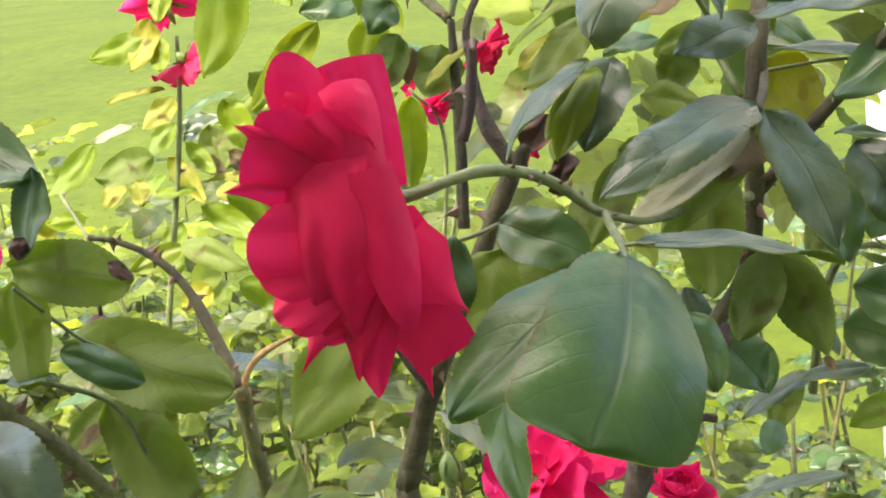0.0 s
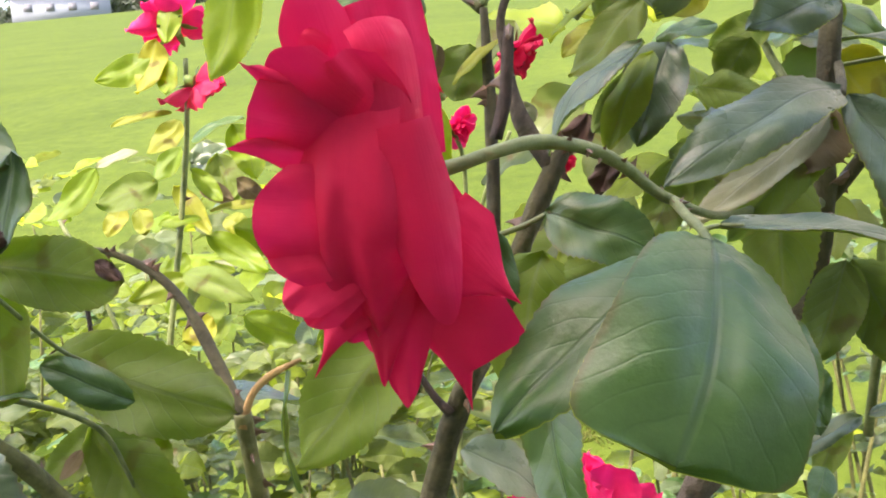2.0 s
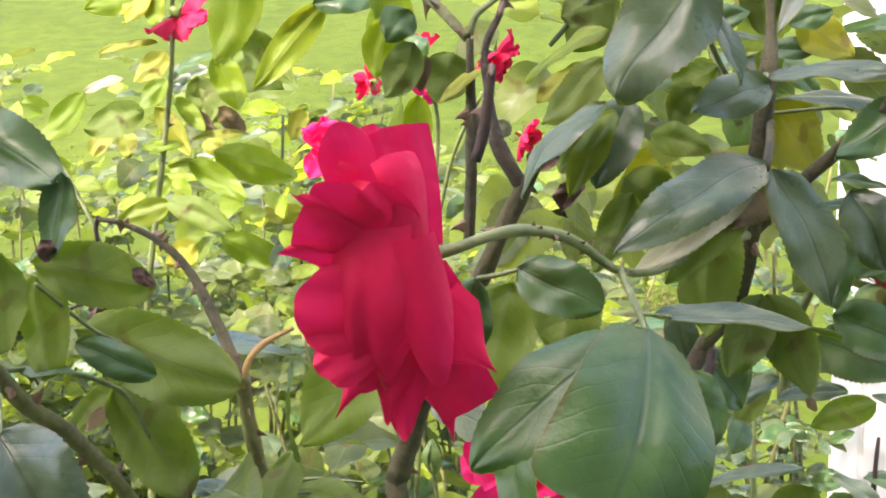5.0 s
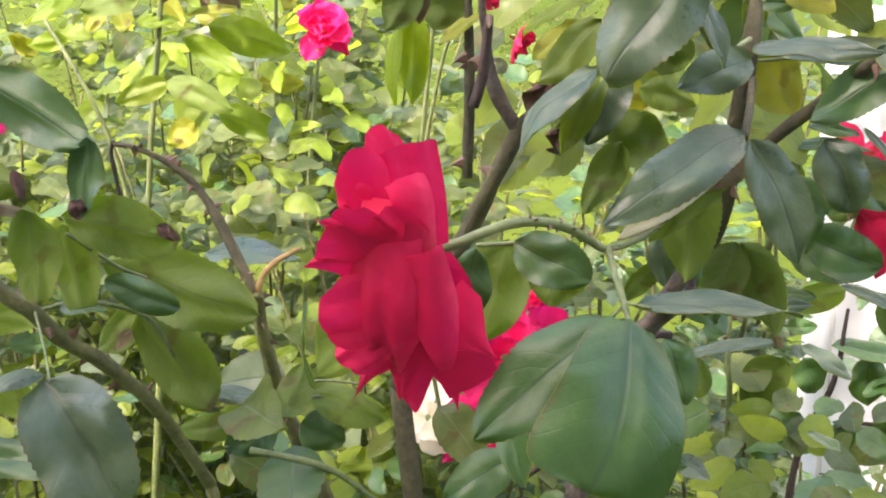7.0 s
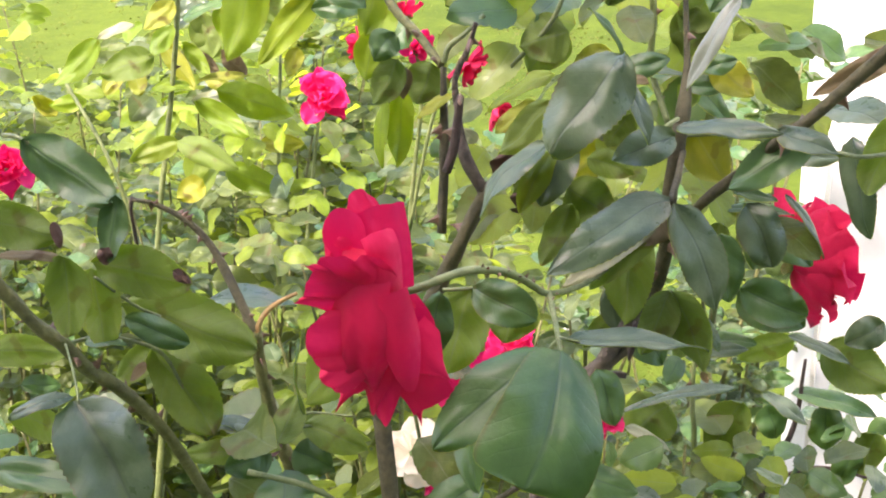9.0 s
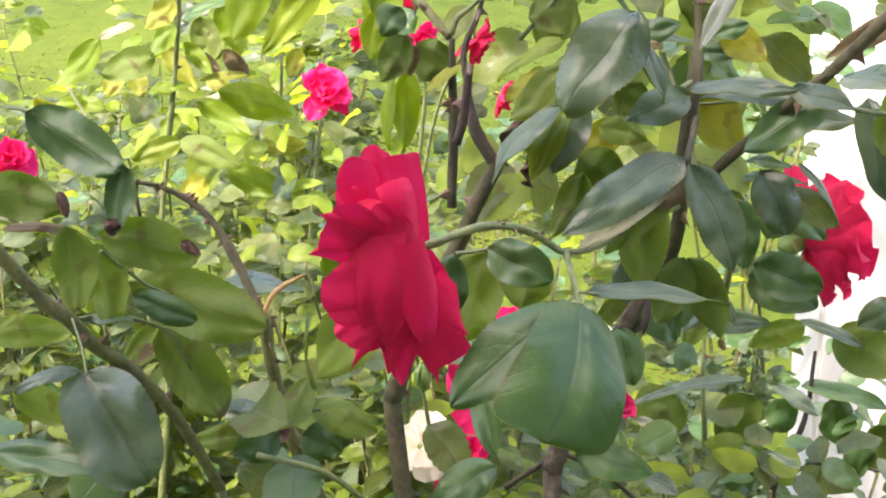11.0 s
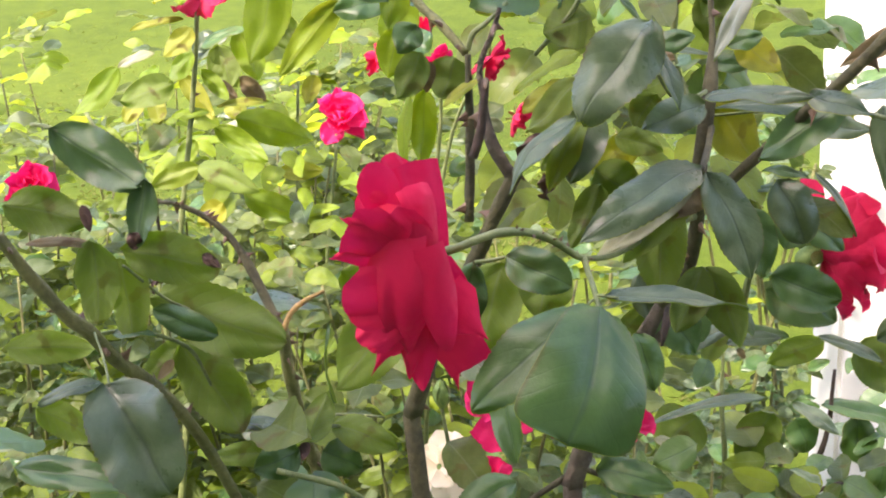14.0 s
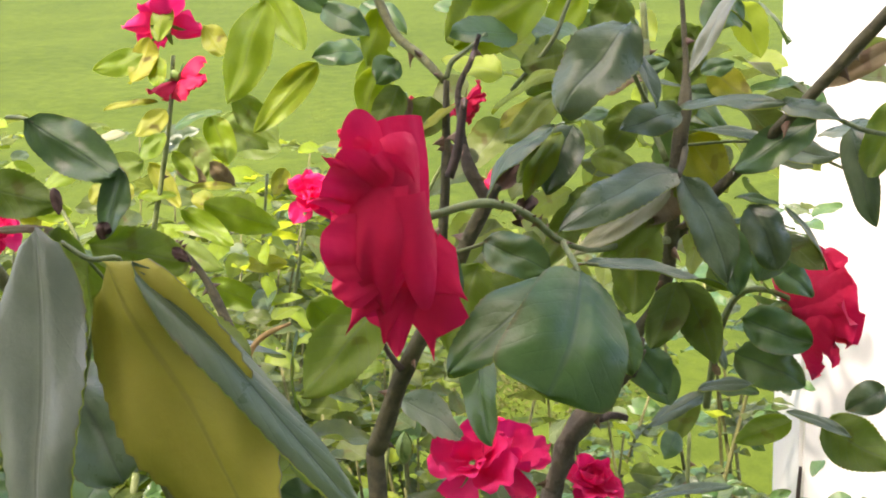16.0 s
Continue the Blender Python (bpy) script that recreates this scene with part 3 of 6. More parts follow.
cane('cane', ((0.0013, 0.4270, 1.0240, 0.0017), (-0.0045, 0.4270, 1.0315, 0.0013), (-0.0101, 0.4270, 1.0421, 0.0010)), CANE_DARK, bush)
cane('cane', ((0.0049, 0.4300, 1.0243, 0.0017), (0.0111, 0.4400, 1.0342, 0.0016), (0.0180, 0.4500, 1.0422, 0.0012)), CANE_BROWN, bush)
cane('old_trunk', ((0.0655, 0.4500, 0.9358, 0.0050), (0.0733, 0.4450, 0.9686, 0.0048), (0.0822, 0.4400, 0.9935, 0.0052), (0.0935, 0.4350, 1.0097, 0.0042), (0.1032, 0.4300, 1.0294, 0.0036), (0.1087, 0.4280, 1.0403, 0.0033)), BARK, bush, thorns=3, seed=8, rough=0.5, sides=14)
cane('cane', ((0.060, 0.470, -0.03, 0.0127), (0.0687, 0.4600, 0.4398, 0.0080), (0.0655, 0.4500, 0.9358, 0.0050)), BARK, bush, thorns=6, seed=1050)
cane('cane', ((0.1072, 0.4280, 1.0387, 0.0031), (0.1175, 0.4200, 1.0571, 0.0033), (0.1200, 0.4100, 1.0810, 0.0032), (0.1194, 0.4000, 1.1085, 0.0031), (0.1232, 0.4000, 1.1381, 0.0034), (0.1257, 0.4100, 1.1585, 0.0015), (0.1249, 0.4200, 1.1952, 0.0010)), CANE_BROWN, bush, thorns=4, seed=18)
cane('cane', ((0.0945, 0.4550, 0.9930, 0.0022), (0.1028, 0.4680, 0.9915, 0.0019), (0.1101, 0.4740, 0.9881, 0.0017)), CANE_DARK, bush, rough=0.4)
cane('cane', ((0.0902, 0.4400, 0.9963, 0.0024), (0.0988, 0.4350, 1.0124, 0.0021), (0.1071, 0.4300, 1.0228, 0.0018), (0.1114, 0.4250, 1.0331, 0.0013)), BARK, bush, rough=0.4)
cane('cane', ((0.1094, 0.4200, 1.0393, 0.0018), (0.1068, 0.4140, 1.0303, 0.0015), (0.1054, 0.4140, 1.0231, 0.0005)), CANE_DARK, bush, rough=0.3)
cane('cane', ((0.1221, 0.4100, 1.0859, 0.0020), (0.1344, 0.4000, 1.1032, 0.0022), (0.1448, 0.3900, 1.1165, 0.0024), (0.1565, 0.3750, 1.1331, 0.0023), (0.1646, 0.3590, 1.1458, 0.0024), (0.1750, 0.3500, 1.1599, 0.0024), (0.1863, 0.3400, 1.1751, 0.0025), (0.2060, 0.3230, 1.2010, 0.0025)), CANE_BROWN, bush, thorns=9, seed=9, size=0.006)
cane('flower_stem', ((0.0169, 0.2840, 1.1056, 0.0018), (0.0232, 0.2850, 1.1066, 0.0015), (0.0308, 0.2880, 1.1086, 0.0015), (0.0387, 0.2920, 1.1096, 0.0015), (0.0471, 0.2970, 1.1080, 0.0015), (0.0548, 0.3020, 1.1040, 0.0014), (0.0608, 0.3070, 1.0985, 0.0014), (0.0660, 0.3100, 1.0949, 0.0012), (0.0791, 0.3350, 1.0890, 0.0010), (0.0972, 0.3700, 1.0879, 0.0014), (0.1181, 0.4050, 1.0852, 0.0017)), CANE_GREEN, bush, thorns=26, seed=10, size=0.0021)
cane('leaf_stalk', ((0.0660, 0.3090, 1.0950, 0.0012), (0.0671, 0.2950, 1.0923, 0.0010), (0.0681, 0.2800, 1.0904, 0.0009), (0.0686, 0.2720, 1.0879, 0.0007)), CANE_GREEN, bush, thorns=8, seed=31, size=0.0014)
cane('leaf_stalk', ((0.0678, 0.2810, 1.0907, 0.0005), (0.0705, 0.2770, 1.0915, 0.0005), (0.0747, 0.2750, 1.0914, 0.0004)), CANE_GREEN, bush)
cane('leaf_stalk', ((0.0682, 0.2810, 1.0900, 0.0005), (0.0652, 0.2770, 1.0887, 0.0005), (0.0633, 0.2750, 1.0872, 0.0004)), CANE_GREEN, bush)
cane('leaf_stalk', ((0.0274, 0.3300, 1.0891, 0.0007), (0.0336, 0.3250, 1.0911, 0.0007), (0.0401, 0.3180, 1.0942, 0.0006)), CANE_GREEN, bush)
cane('leaf_stalk', ((0.1131, 0.3550, 1.1149, 0.0013), (0.1184, 0.3750, 1.1189, 0.0014), (0.1237, 0.3980, 1.1247, 0.0014)), CANE_BROWN, bush)
cane('leaf_stalk', ((0.1193, 0.3850, 1.1410, 0.0009), (0.1067, 0.3700, 1.1391, 0.0009), (0.0952, 0.3550, 1.1560, 0.0009), (0.0928, 0.3500, 1.1682, 0.0009)), CANE_GREEN, bush)
cane('leaf_stalk', ((0.1713, 0.3460, 1.1352, 0.0009), (0.1828, 0.3550, 1.1317, 0.0009), (0.1989, 0.3700, 1.1293, 0.0009)), CANE_GREEN, bush)
cane('cane', ((-0.0565, 0.4750, 0.8958, 0.0040), (-0.0654, 0.4720, 0.9282, 0.0042), (-0.0731, 0.4690, 0.9530, 0.0039), (-0.0745, 0.4620, 0.9755, 0.0036), (-0.0757, 0.4550, 1.0003, 0.0033), (-0.0757, 0.4480, 1.0240, 0.0032)), CANE_OLIVE, bush, thorns=14, seed=11, size=0.005)
cane('cane', ((-0.020, 0.470, -0.03, 0.0076), (-0.0322, 0.4725, 0.4210, 0.0060), (-0.0565, 0.4750, 0.8958, 0.0040)), CANE_OLIVE, bush, thorns=6, seed=620)
cane('cane', ((-0.0760, 0.4490, 1.0231, 0.0027), (-0.0806, 0.4530, 1.0313, 0.0025), (-0.0898, 0.4620, 1.0466, 0.0024), (-0.0973, 0.4680, 1.0585, 0.0021), (-0.1052, 0.4710, 1.0684, 0.0018), (-0.1158, 0.4720, 1.0775, 0.0016), (-0.1293, 0.4730, 1.0838, 0.0013), (-0.1388, 0.4730, 1.0857, 0.0011)), CANE_BROWN, bush, thorns=16, seed=13, size=0.0042)
cane('leaf_stalk', ((-0.1388, 0.4730, 1.0870, 0.0010), (-0.1405, 0.4730, 1.0806, 0.0009), (-0.1398, 0.4730, 1.0660, 0.0009), (-0.1394, 0.4730, 1.0530, 0.0009)), CANE_DARK, bush)
cane('leaf_stalk', ((-0.0757, 0.4470, 1.0184, 0.0016), (-0.0728, 0.4500, 1.0291, 0.0014), (-0.0664, 0.4550, 1.0354, 0.0014), (-0.0555, 0.4600, 1.0399, 0.0008)), BRACT, bush)
cane('cane', ((-0.1599, 0.3450, 1.1016, 0.0026), (-0.1516, 0.3500, 1.0830, 0.0028), (-0.1421, 0.3540, 1.0662, 0.0029), (-0.1330, 0.3570, 1.0558, 0.0031), (-0.1264, 0.3650, 1.0405, 0.0029), (-0.1184, 0.3750, 1.0271, 0.0030), (-0.1091, 0.3880, 1.0051, 0.0029), (-0.1027, 0.4000, 0.9811, 0.0027), (-0.0960, 0.4150, 0.9466, 0.0028)), CANE_OLIVE, bush, thorns=9, seed=12)
cane('cane', ((-0.030, 0.500, -0.03, 0.0053), (-0.0570, 0.4575, 0.4449, 0.0042), (-0.0960, 0.4150, 0.9466, 0.0028)), CANE_OLIVE, bush, thorns=6, seed=449)
cane('leaf_stalk', ((-0.1295, 0.3520, 1.0579, 0.0005), (-0.1177, 0.3300, 1.0539, 0.0005), (-0.1108, 0.3150, 1.0494, 0.0005)), CANE_GREEN, bush)
cane('leaf_stalk', ((-0.1190, 0.3650, 1.0824, 0.0007), (-0.1108, 0.3850, 1.0621, 0.0007), (-0.1028, 0.3920, 1.0543, 0.0007)), CANE_GREEN, bush)
cane('leaf_stalk', ((-0.1537, 0.3750, 1.1404, 0.0009), (-0.1464, 0.3720, 1.1399, 0.0009), (-0.1404, 0.3700, 1.1378, 0.0008)), CANE_GREEN, bush)
cane('leaf_stalk', ((-0.1343, 0.3650, 1.0529, 0.0009), (-0.1276, 0.3900, 1.0454, 0.0010), (-0.1098, 0.4050, 1.0319, 0.0009), (-0.1020, 0.4100, 1.0107, 0.0007)), CANE_GREEN, bush)
# leaves on the flowering shoot
leaf(bush, (0.0691, 0.2730, 1.0888), (0.0567, 0.2400, 1.0577), (0.16, -1, 0.22), 0.0418, DARK, arch=0.17, fold=0.22, curl=0.85, wave=0.015, nu=48, blunt=0.45, teeth=0.006, box=0.9, crease=0.04, bulge=0.035, twist=-0.15)
leaf(bush, (0.0657, 0.2770, 1.0873), (0.0276, 0.2620, 1.0590), (-0.45, -0.75, 0.6), 0.0240, DARK, arch=0.1, fold=0.1, curl=0.6, nu=40, crease=0.04, bulge=0.05)
leaf(bush, (0.0361, 0.3000, 1.0607), (0.0409, 0.2850, 1.0301), (-0.5, -1, 0.1), 0.0149, DARK, arch=0.06, fold=0.2, curl=0.4)
leaf(bush, (0.0706, 0.2760, 1.0916), (0.1189, 0.2920, 1.0804), (0.05, -0.3, 1), 0.0105, GREY, arch=0.05, fold=0.15, curl=0.2)
leaf(bush, (0.0822, 0.3000, 1.0706), (0.0883, 0.2950, 1.0513), (0.4, -1, 0.3), 0.0132, DARK)
leaf(bush, (0.0387, 0.3180, 1.0946), (0.0615, 0.3120, 1.0837), (-0.2, -1, 0.5), 0.0182, DARK, arch=0.08, curl=0.5, blunt=0.6)
leaf(bush, (0.0271, 0.3220, 1.0911), (0.0194, 0.3180, 1.0660), (0.5, -1, 0.25), 0.0165, SHADE, arch=0.08, curl=0.5, blunt=0.55)
leaf(bush, (0.0374, 0.3520, 1.0825), (0.0261, 0.3480, 1.0466), (0.1, 1, -0.3), 0.0244, MID, arch=-0.04)
leaf(bush, (0.0557, 0.3450, 1.0844), (0.0491, 0.3400, 1.0637), (0.1, 1, -0.3), 0.0223, MID, arch=-0.04)
leaf(bush, (-0.0035, 0.3650, 1.0654), (-0.0334, 0.3580, 1.0280), (0.1, 1, -0.3), 0.0271, MID, arch=0.04)
# leaves of the shoot at the fork
leaf(bush, (0.1130, 0.3540, 1.1162), (0.0657, 0.3220, 1.0968), (-0.25, -0.8, 0.7), 0.0193, GREY, arch=0.12, fold=0.1, curl=0.4)
leaf(bush, (0.1115, 0.3600, 1.1108), (0.0715, 0.3380, 1.0868), (0.2, 0.8, -0.5), 0.0112, PALE, arch=0.04, fold=0.25)
leaf(bush, (0.1141, 0.3660, 1.1093), (0.0828, 0.3500, 1.0815), (0.3, 0.9, -0.2), 0.0132, MID, arch=0.04, fold=0.25)
leaf(bush, (0.1129, 0.3660, 1.1122), (0.0990, 0.3600, 1.0967), (0.1, 1, -0.3), 0.0211, DRY, arch=0.04, fold=0.2)
leaf(bush, (0.1147, 0.3540, 1.1149), (0.1306, 0.3450, 1.0747), (0.35, -1, 0.35), 0.0198, GREY, arch=0.1, fold=0.2, curl=0.4)
leaf(bush, (0.1383, 0.3850, 1.0930), (0.1418, 0.3800, 1.0645), (-0.2, -1, 0.1), 0.0175, DARK, arch=0.05)
leaf(bush, (0.1023, 0.3750, 1.1005), (0.0981, 0.3700, 1.0587), (0.1, 1, -0.3), 0.0209, MID, arch=0.03)
leaf(bush, (0.1173, 0.3750, 1.0716), (0.1059, 0.3700, 1.0449), (0.5, 0.8, -0.2), 0.0164, DARK, arch=0.06)
leaf(bush, (0.1186, 0.3750, 1.0716), (0.1311, 0.3660, 1.0392), (0.4, 0.9, -0.2), 0.0181, DARK, arch=0.08)
leaf(bush, (0.1299, 0.3660, 1.0394), (0.1325, 0.3640, 1.0353), (0.4, 0.9, -0.2), 0.0031, DRY)
leaf(bush, (0.1098, 0.4500, 1.0307), (0.1253, 0.4450, 1.0072), (0.2, -1, 0.4), 0.0226, DARK)
# upper leaves
leaf(bush, (0.0940, 0.3500, 1.1723), (0.0676, 0.3350, 1.1381), (-0.3, -1, 0.4), 0.0297, GREY, arch=0.1, fold=0.14, curl=0.5, blunt=0.6)
leaf(bush, (0.0920, 0.3500, 1.1645), (0.1024, 0.3400, 1.1404), (0.6, -0.8, 0.4), 0.0098, GREY, arch=0.12, fold=0.25)
leaf(bush, (0.0701, 0.3900, 1.1478), (0.0476, 0.3850, 1.1273), (0.2, 1, -0.5), 0.0146, BRIGHTPALE, arch=0.05)
leaf(bush, (0.0642, 0.4000, 1.1451), (0.0462, 0.3950, 1.1342), (0, -0.5, 1), 0.0108, YELLOW)
leaf(bush, (0.0677, 0.3750, 1.1347), (0.0400, 0.3650, 1.1067), (-0.6, -0.5, 0.8), 0.0163, GREY, arch=0.12, fold=0.2)
leaf(bush, (0.0710, 0.3800, 1.1317), (0.0559, 0.3750, 1.1048), (-0.5, -0.8, 0.4), 0.0115, BRIGHT, arch=0.1)
leaf(bush, (0.0762, 0.3880, 1.1346), (0.0642, 0.3800, 1.1067), (0, -1, 0.45), 0.0182, GREY, arch=0.1, curl=0.5)
leaf(bush, (0.0844, 0.4000, 1.1220), (0.1039, 0.3950, 1.1160), (0.1, -1, 0.35), 0.0120, MID)
leaf(bush, (0.1148, 0.3600, 1.1398), (0.0905, 0.3500, 1.1323), (0, -1, 0.6), 0.0149, GREY, arch=0.06)
leaf(bush, (0.1157, 0.3650, 1.1415), (0.1525, 0.3500, 1.1417), (0, -0.5, 1), 0.0105, GREY, arch=0.06, fold=0.05, curl=0.3)
leaf(bush, (0.1501, 0.3520, 1.1422), (0.1725, 0.3450, 1.1346), (0.1, -0.7, 0.8), 0.0125, GREY, arch=0.06)
leaf(bush, (0.1708, 0.3750, 1.1358), (0.1370, 0.3700, 1.1158), (0.3, 0.9, -0.3), 0.0165, SHADE, arch=0.05)
leaf(bush, (0.1411, 0.3850, 1.1882), (0.1212, 0.3780, 1.1535), (-0.6, -0.6, 0.6), 0.0093, SKY_SHEEN, fold=0.3, arch=0.05)
leaf(bush, (0.2133, 0.4000, 1.1666), (0.1735, 0.3950, 1.1468), (0.2, -0.9, 0.5), 0.0105, DRY, arch=0.05, wave=0.14, fold=0.6)
leaf(bush, (0.1881, 0.3850, 1.1327), (0.1958, 0.3750, 1.0930), (-0.7, -0.7, 0.3), 0.0143, GREY, arch=0.08)
leaf(bush, (0.2057, 0.3750, 1.1436), (0.1907, 0.3700, 1.1129), (-0.2, 1, -0.4), 0.0191, MID, arch=0.06)
leaf(bush, (0.1522, 0.4050, 1.1003), (0.1641, 0.4000, 1.0727), (0.2, -1, 0.3), 0.0224, GREY, arch=0.1, curl=0.5, blunt=0.6)
leaf(bush, (0.1746, 0.4300, 1.0968), (0.1910, 0.4200, 1.0699), (0.7, -0.5, 0.6), 0.0076, GREY, fold=0.3)
leaf(bush, (0.1473, 0.4100, 1.1029), (0.1667, 0.4100, 1.0998), (0, -0.4, 1), 0.0079, DARK)
leaf(bush, (0.1794, 0.4700, 1.0678), (0.1988, 0.4650, 1.0509), (0.1, -1, 0.4), 0.0166, DARK, arch=0.06)
leaf(bush, (0.1631, 0.4600, 1.0409), (0.1944, 0.4500, 1.0303), (0.1, -1, 0.3), 0.0249, DARK, arch=0.05, curl=0.2, blunt=0.6)
leaf(bush, (0.1428, 0.4600, 1.0062), (0.1700, 0.4600, 1.0089), (0, -0.5, 0.9), 0.0093, GREY)
leaf(bush, (0.1376, 0.4200, 1.1589), (0.1537, 0.4100, 1.1450), (0.1, 1, -0.3), 0.0150, YELLOW)
leaf(bush, (0.1320, 0.4100, 1.1560), (0.1462, 0.4100, 1.1606), (0.2, -0.7, 0.6), 0.0099, DARK)
leaf(bush, (0.1301, 0.4300, 1.1295), (0.1482, 0.4250, 1.1044), (0.1, 1, -0.3), 0.0230, YELLOW)
leaf(bush, (0.0984, 0.4100, 1.1564), (0.1188, 0.4100, 1.1610), (0.2, -0.8, 0.6), 0.0111, DARK)
leaf(bush, (0.0889, 0.4100, 1.1494), (0.1089, 0.4000, 1.1535), (0, -0.7, 0.7), 0.0110, DRY)
leaf(bush, (0.0920, 0.4050, 1.1397), (0.0736, 0.4000, 1.1363), (0, -0.6, 0.8), 0.0097, DARK)
leaf(bush, (0.0613, 0.5000, 1.2063), (0.0213, 0.4900, 1.1766), (0.1, 1, -0.3), 0.0349, BRIGHT, arch=0.05)
# leaves on the shoots at the other side
leaf(bush, (-0.1434, 0.3700, 1.1396), (-0.1042, 0.3560, 1.1165), (0.15, 1, -0.3), 0.0243, SHADE, arch=0.05, blunt=0.6)
leaf(bush, (-0.1021, 0.3560, 1.1203), (-0.1086, 0.3520, 1.0928), (0.25, 1, -0.15), 0.0145, SHADE, fold=0.2, blunt=0.5)
leaf(bush, (-0.1066, 0.3515, 1.0994), (-0.1092, 0.3510, 1.0927), (0.2, -1, 0.1), 0.0058, SHRIVEL, fold=0.1, wave=0.2, teeth=0.2)
leaf(bush, (-0.1180, 0.3620, 1.0897), (-0.0752, 0.3550, 1.0831), (0, 1, -0.3), 0.0227, SPOT, arch=0.04, blunt=0.55)
leaf(bush, (-0.0824, 0.3545, 1.0887), (-0.0753, 0.3540, 1.0834), (0.2, -1, 0.1), 0.0045, SHRIVEL, wave=0.2, fold=0.1, teeth=0.2)
leaf(bush, (-0.1239, 0.3480, 1.0985), (-0.1236, 0.3440, 1.0645), (0.1, 1, -0.2), 0.0207, SPOT, arch=0.05, blunt=0.55)
leaf(bush, (-0.1227, 0.3720, 1.0842), (-0.1211, 0.3700, 1.0480), (0.1, 1, -0.3), 0.0217, MID, blunt=0.6)
leaf(bush, (-0.1244, 0.4050, 1.0553), (-0.0610, 0.3950, 1.0371), (0, 1, -0.3), 0.0337, SPOT, arch=0.03, blunt=0.6)
leaf(bush, (-0.0888, 0.3860, 1.0436), (-0.1158, 0.3830, 1.0571), (0, -1, 0.5), 0.0137, DARK, arch=0.06, blunt=0.55)
leaf(bush, (-0.1152, 0.4130, 1.0311), (-0.0876, 0.4050, 0.9891), (0.1, 1, -0.2), 0.0312, SPOT, arch=0.04, blunt=0.6)
leaf(bush, (-0.1136, 0.4200, 1.0292), (-0.1376, 0.4150, 1.0112), (0.1, 1, -0.3), 0.0157, SPOT)
leaf(bush, (-0.1194, 0.4120, 1.0232), (-0.1272, 0.4100, 1.0144), (0.1, 1, -0.3), 0.0050, DRY)
leaf(bush, (-0.1130, 0.3160, 1.0502), (-0.0860, 0.3000, 1.0131), (0.45, -1, 0.25), 0.0351, GREY, arch=0.1, fold=0.75, curl=0.5, crease=0.06, box=0.45, wave=0.05)
leaf(bush, (-0.1554, 0.3450, 1.1139), (-0.1219, 0.3420, 1.1070), (0.1, 1, -0.3), 0.0189, SPOT, arch=0.04)
leaf(bush, (-0.1225, 0.3410, 1.1134), (-0.1205, 0.3400, 1.1030), (0.3, -1, 0.2), 0.0043, SHRIVEL, fold=0.1, wave=0.02)
leaf(bush, (-0.1883, 0.3900, 1.0396), (-0.1452, 0.3850, 1.0386), (0.1, 1, -0.3), 0.0157, MID)
leaf(bush, (-0.1191, 0.3300, 1.0446), (-0.1421, 0.3200, 1.0397), (-0.2, -0.5, 1), 0.0082, GREY, arch=0.14)
leaf(bush, (-0.1527, 0.3520, 1.0959), (-0.1219, 0.3500, 1.0944), (0, -0.4, 1), 0.0057, DRY)
leaf(bush, (-0.1302, 0.3720, 1.0502), (-0.1109, 0.3700, 1.0502), (0, -0.5, 1), 0.0064, DARK)
leaf(bush, (-0.0742, 0.4400, 0.9715), (-0.0972, 0.4300, 0.9829), (0, -0.4, 1), 0.0105, GREY, arch=0.1)
leaf(bush, (-0.0713, 0.4680, 0.9599), (-0.0216, 0.4550, 0.9607), (0, -0.8, 0.6), 0.0183, MID, arch=0.12)
leaf(bush, (-0.0806, 0.4400, 0.9624), (-0.1138, 0.4300, 0.9637), (0, -0.7, 0.7), 0.0137, MID)
leaf(bush, (-0.1830, 0.4000, 1.0049), (-0.1534, 0.3950, 0.9907), (0.1, 1, -0.3), 0.0170, MID)
leaf(bush, (-0.1877, 0.3800, 0.9849), (-0.1293, 0.3750, 0.9762), (0, -0.7, 0.7), 0.0163, DARK)
leaf(bush, (-0.0368, 0.3700, 1.0530), (-0.0365, 0.3700, 1.0174), (-0.9, -0.2, 0.2), 0.0069, DARK)
cane('leaf_stalk', ((-0.0734, 0.4680, 0.9542, 0.0014), (-0.0667, 0.4650, 0.9644, 0.0011), (-0.0534, 0.4620, 0.9723, 0.0008), (-0.0293, 0.4580, 0.9721, 0.0006)), CANE_GREEN, bush)
# dry knot on the cane
leaf(bush, (-0.0731, 0.4620, 0.9596), (-0.0800, 0.4580, 0.9424), (0.2, -1, 0.2), 0.0111, SHRIVEL, wave=0.25, twist=2.5, fold=0.6)
# leaves nearest the camera, close to the walk
leaf(bush, (-0.0149, 0.0880, 1.1162), (0.0111, 0.0750, 1.0732), (0.35, 0.9, -0.25), 0.0230, OLIVE, arch=0.0, fold=0.0, curl=0.15)
leaf(bush, (-0.0114, 0.0860, 1.1159), (0.0235, 0.0710, 1.0826), (0.6, -0.75, 0.6), 0.0072, GREY, arch=0.035, fold=0.1, curl=0.8)
leaf(bush, (-0.0261, 0.0900, 1.1207), (-0.0229, 0.0780, 1.0742), (-0.3, -1, 0.35), 0.0148, SKY_SHEEN, arch=0.02, fold=0.25)
cane('leaf_stalk', ((-0.0229, 0.0900, 1.1186, 0.0004), (-0.0185, 0.0890, 1.1162, 0.0004), (-0.0140, 0.0890, 1.1157, 0.0004), (-0.0203, 0.0950, 1.1061, 0.0005), (-0.0290, 0.1000, 1.0744, 0.0007)), CANE_GREEN, bush)
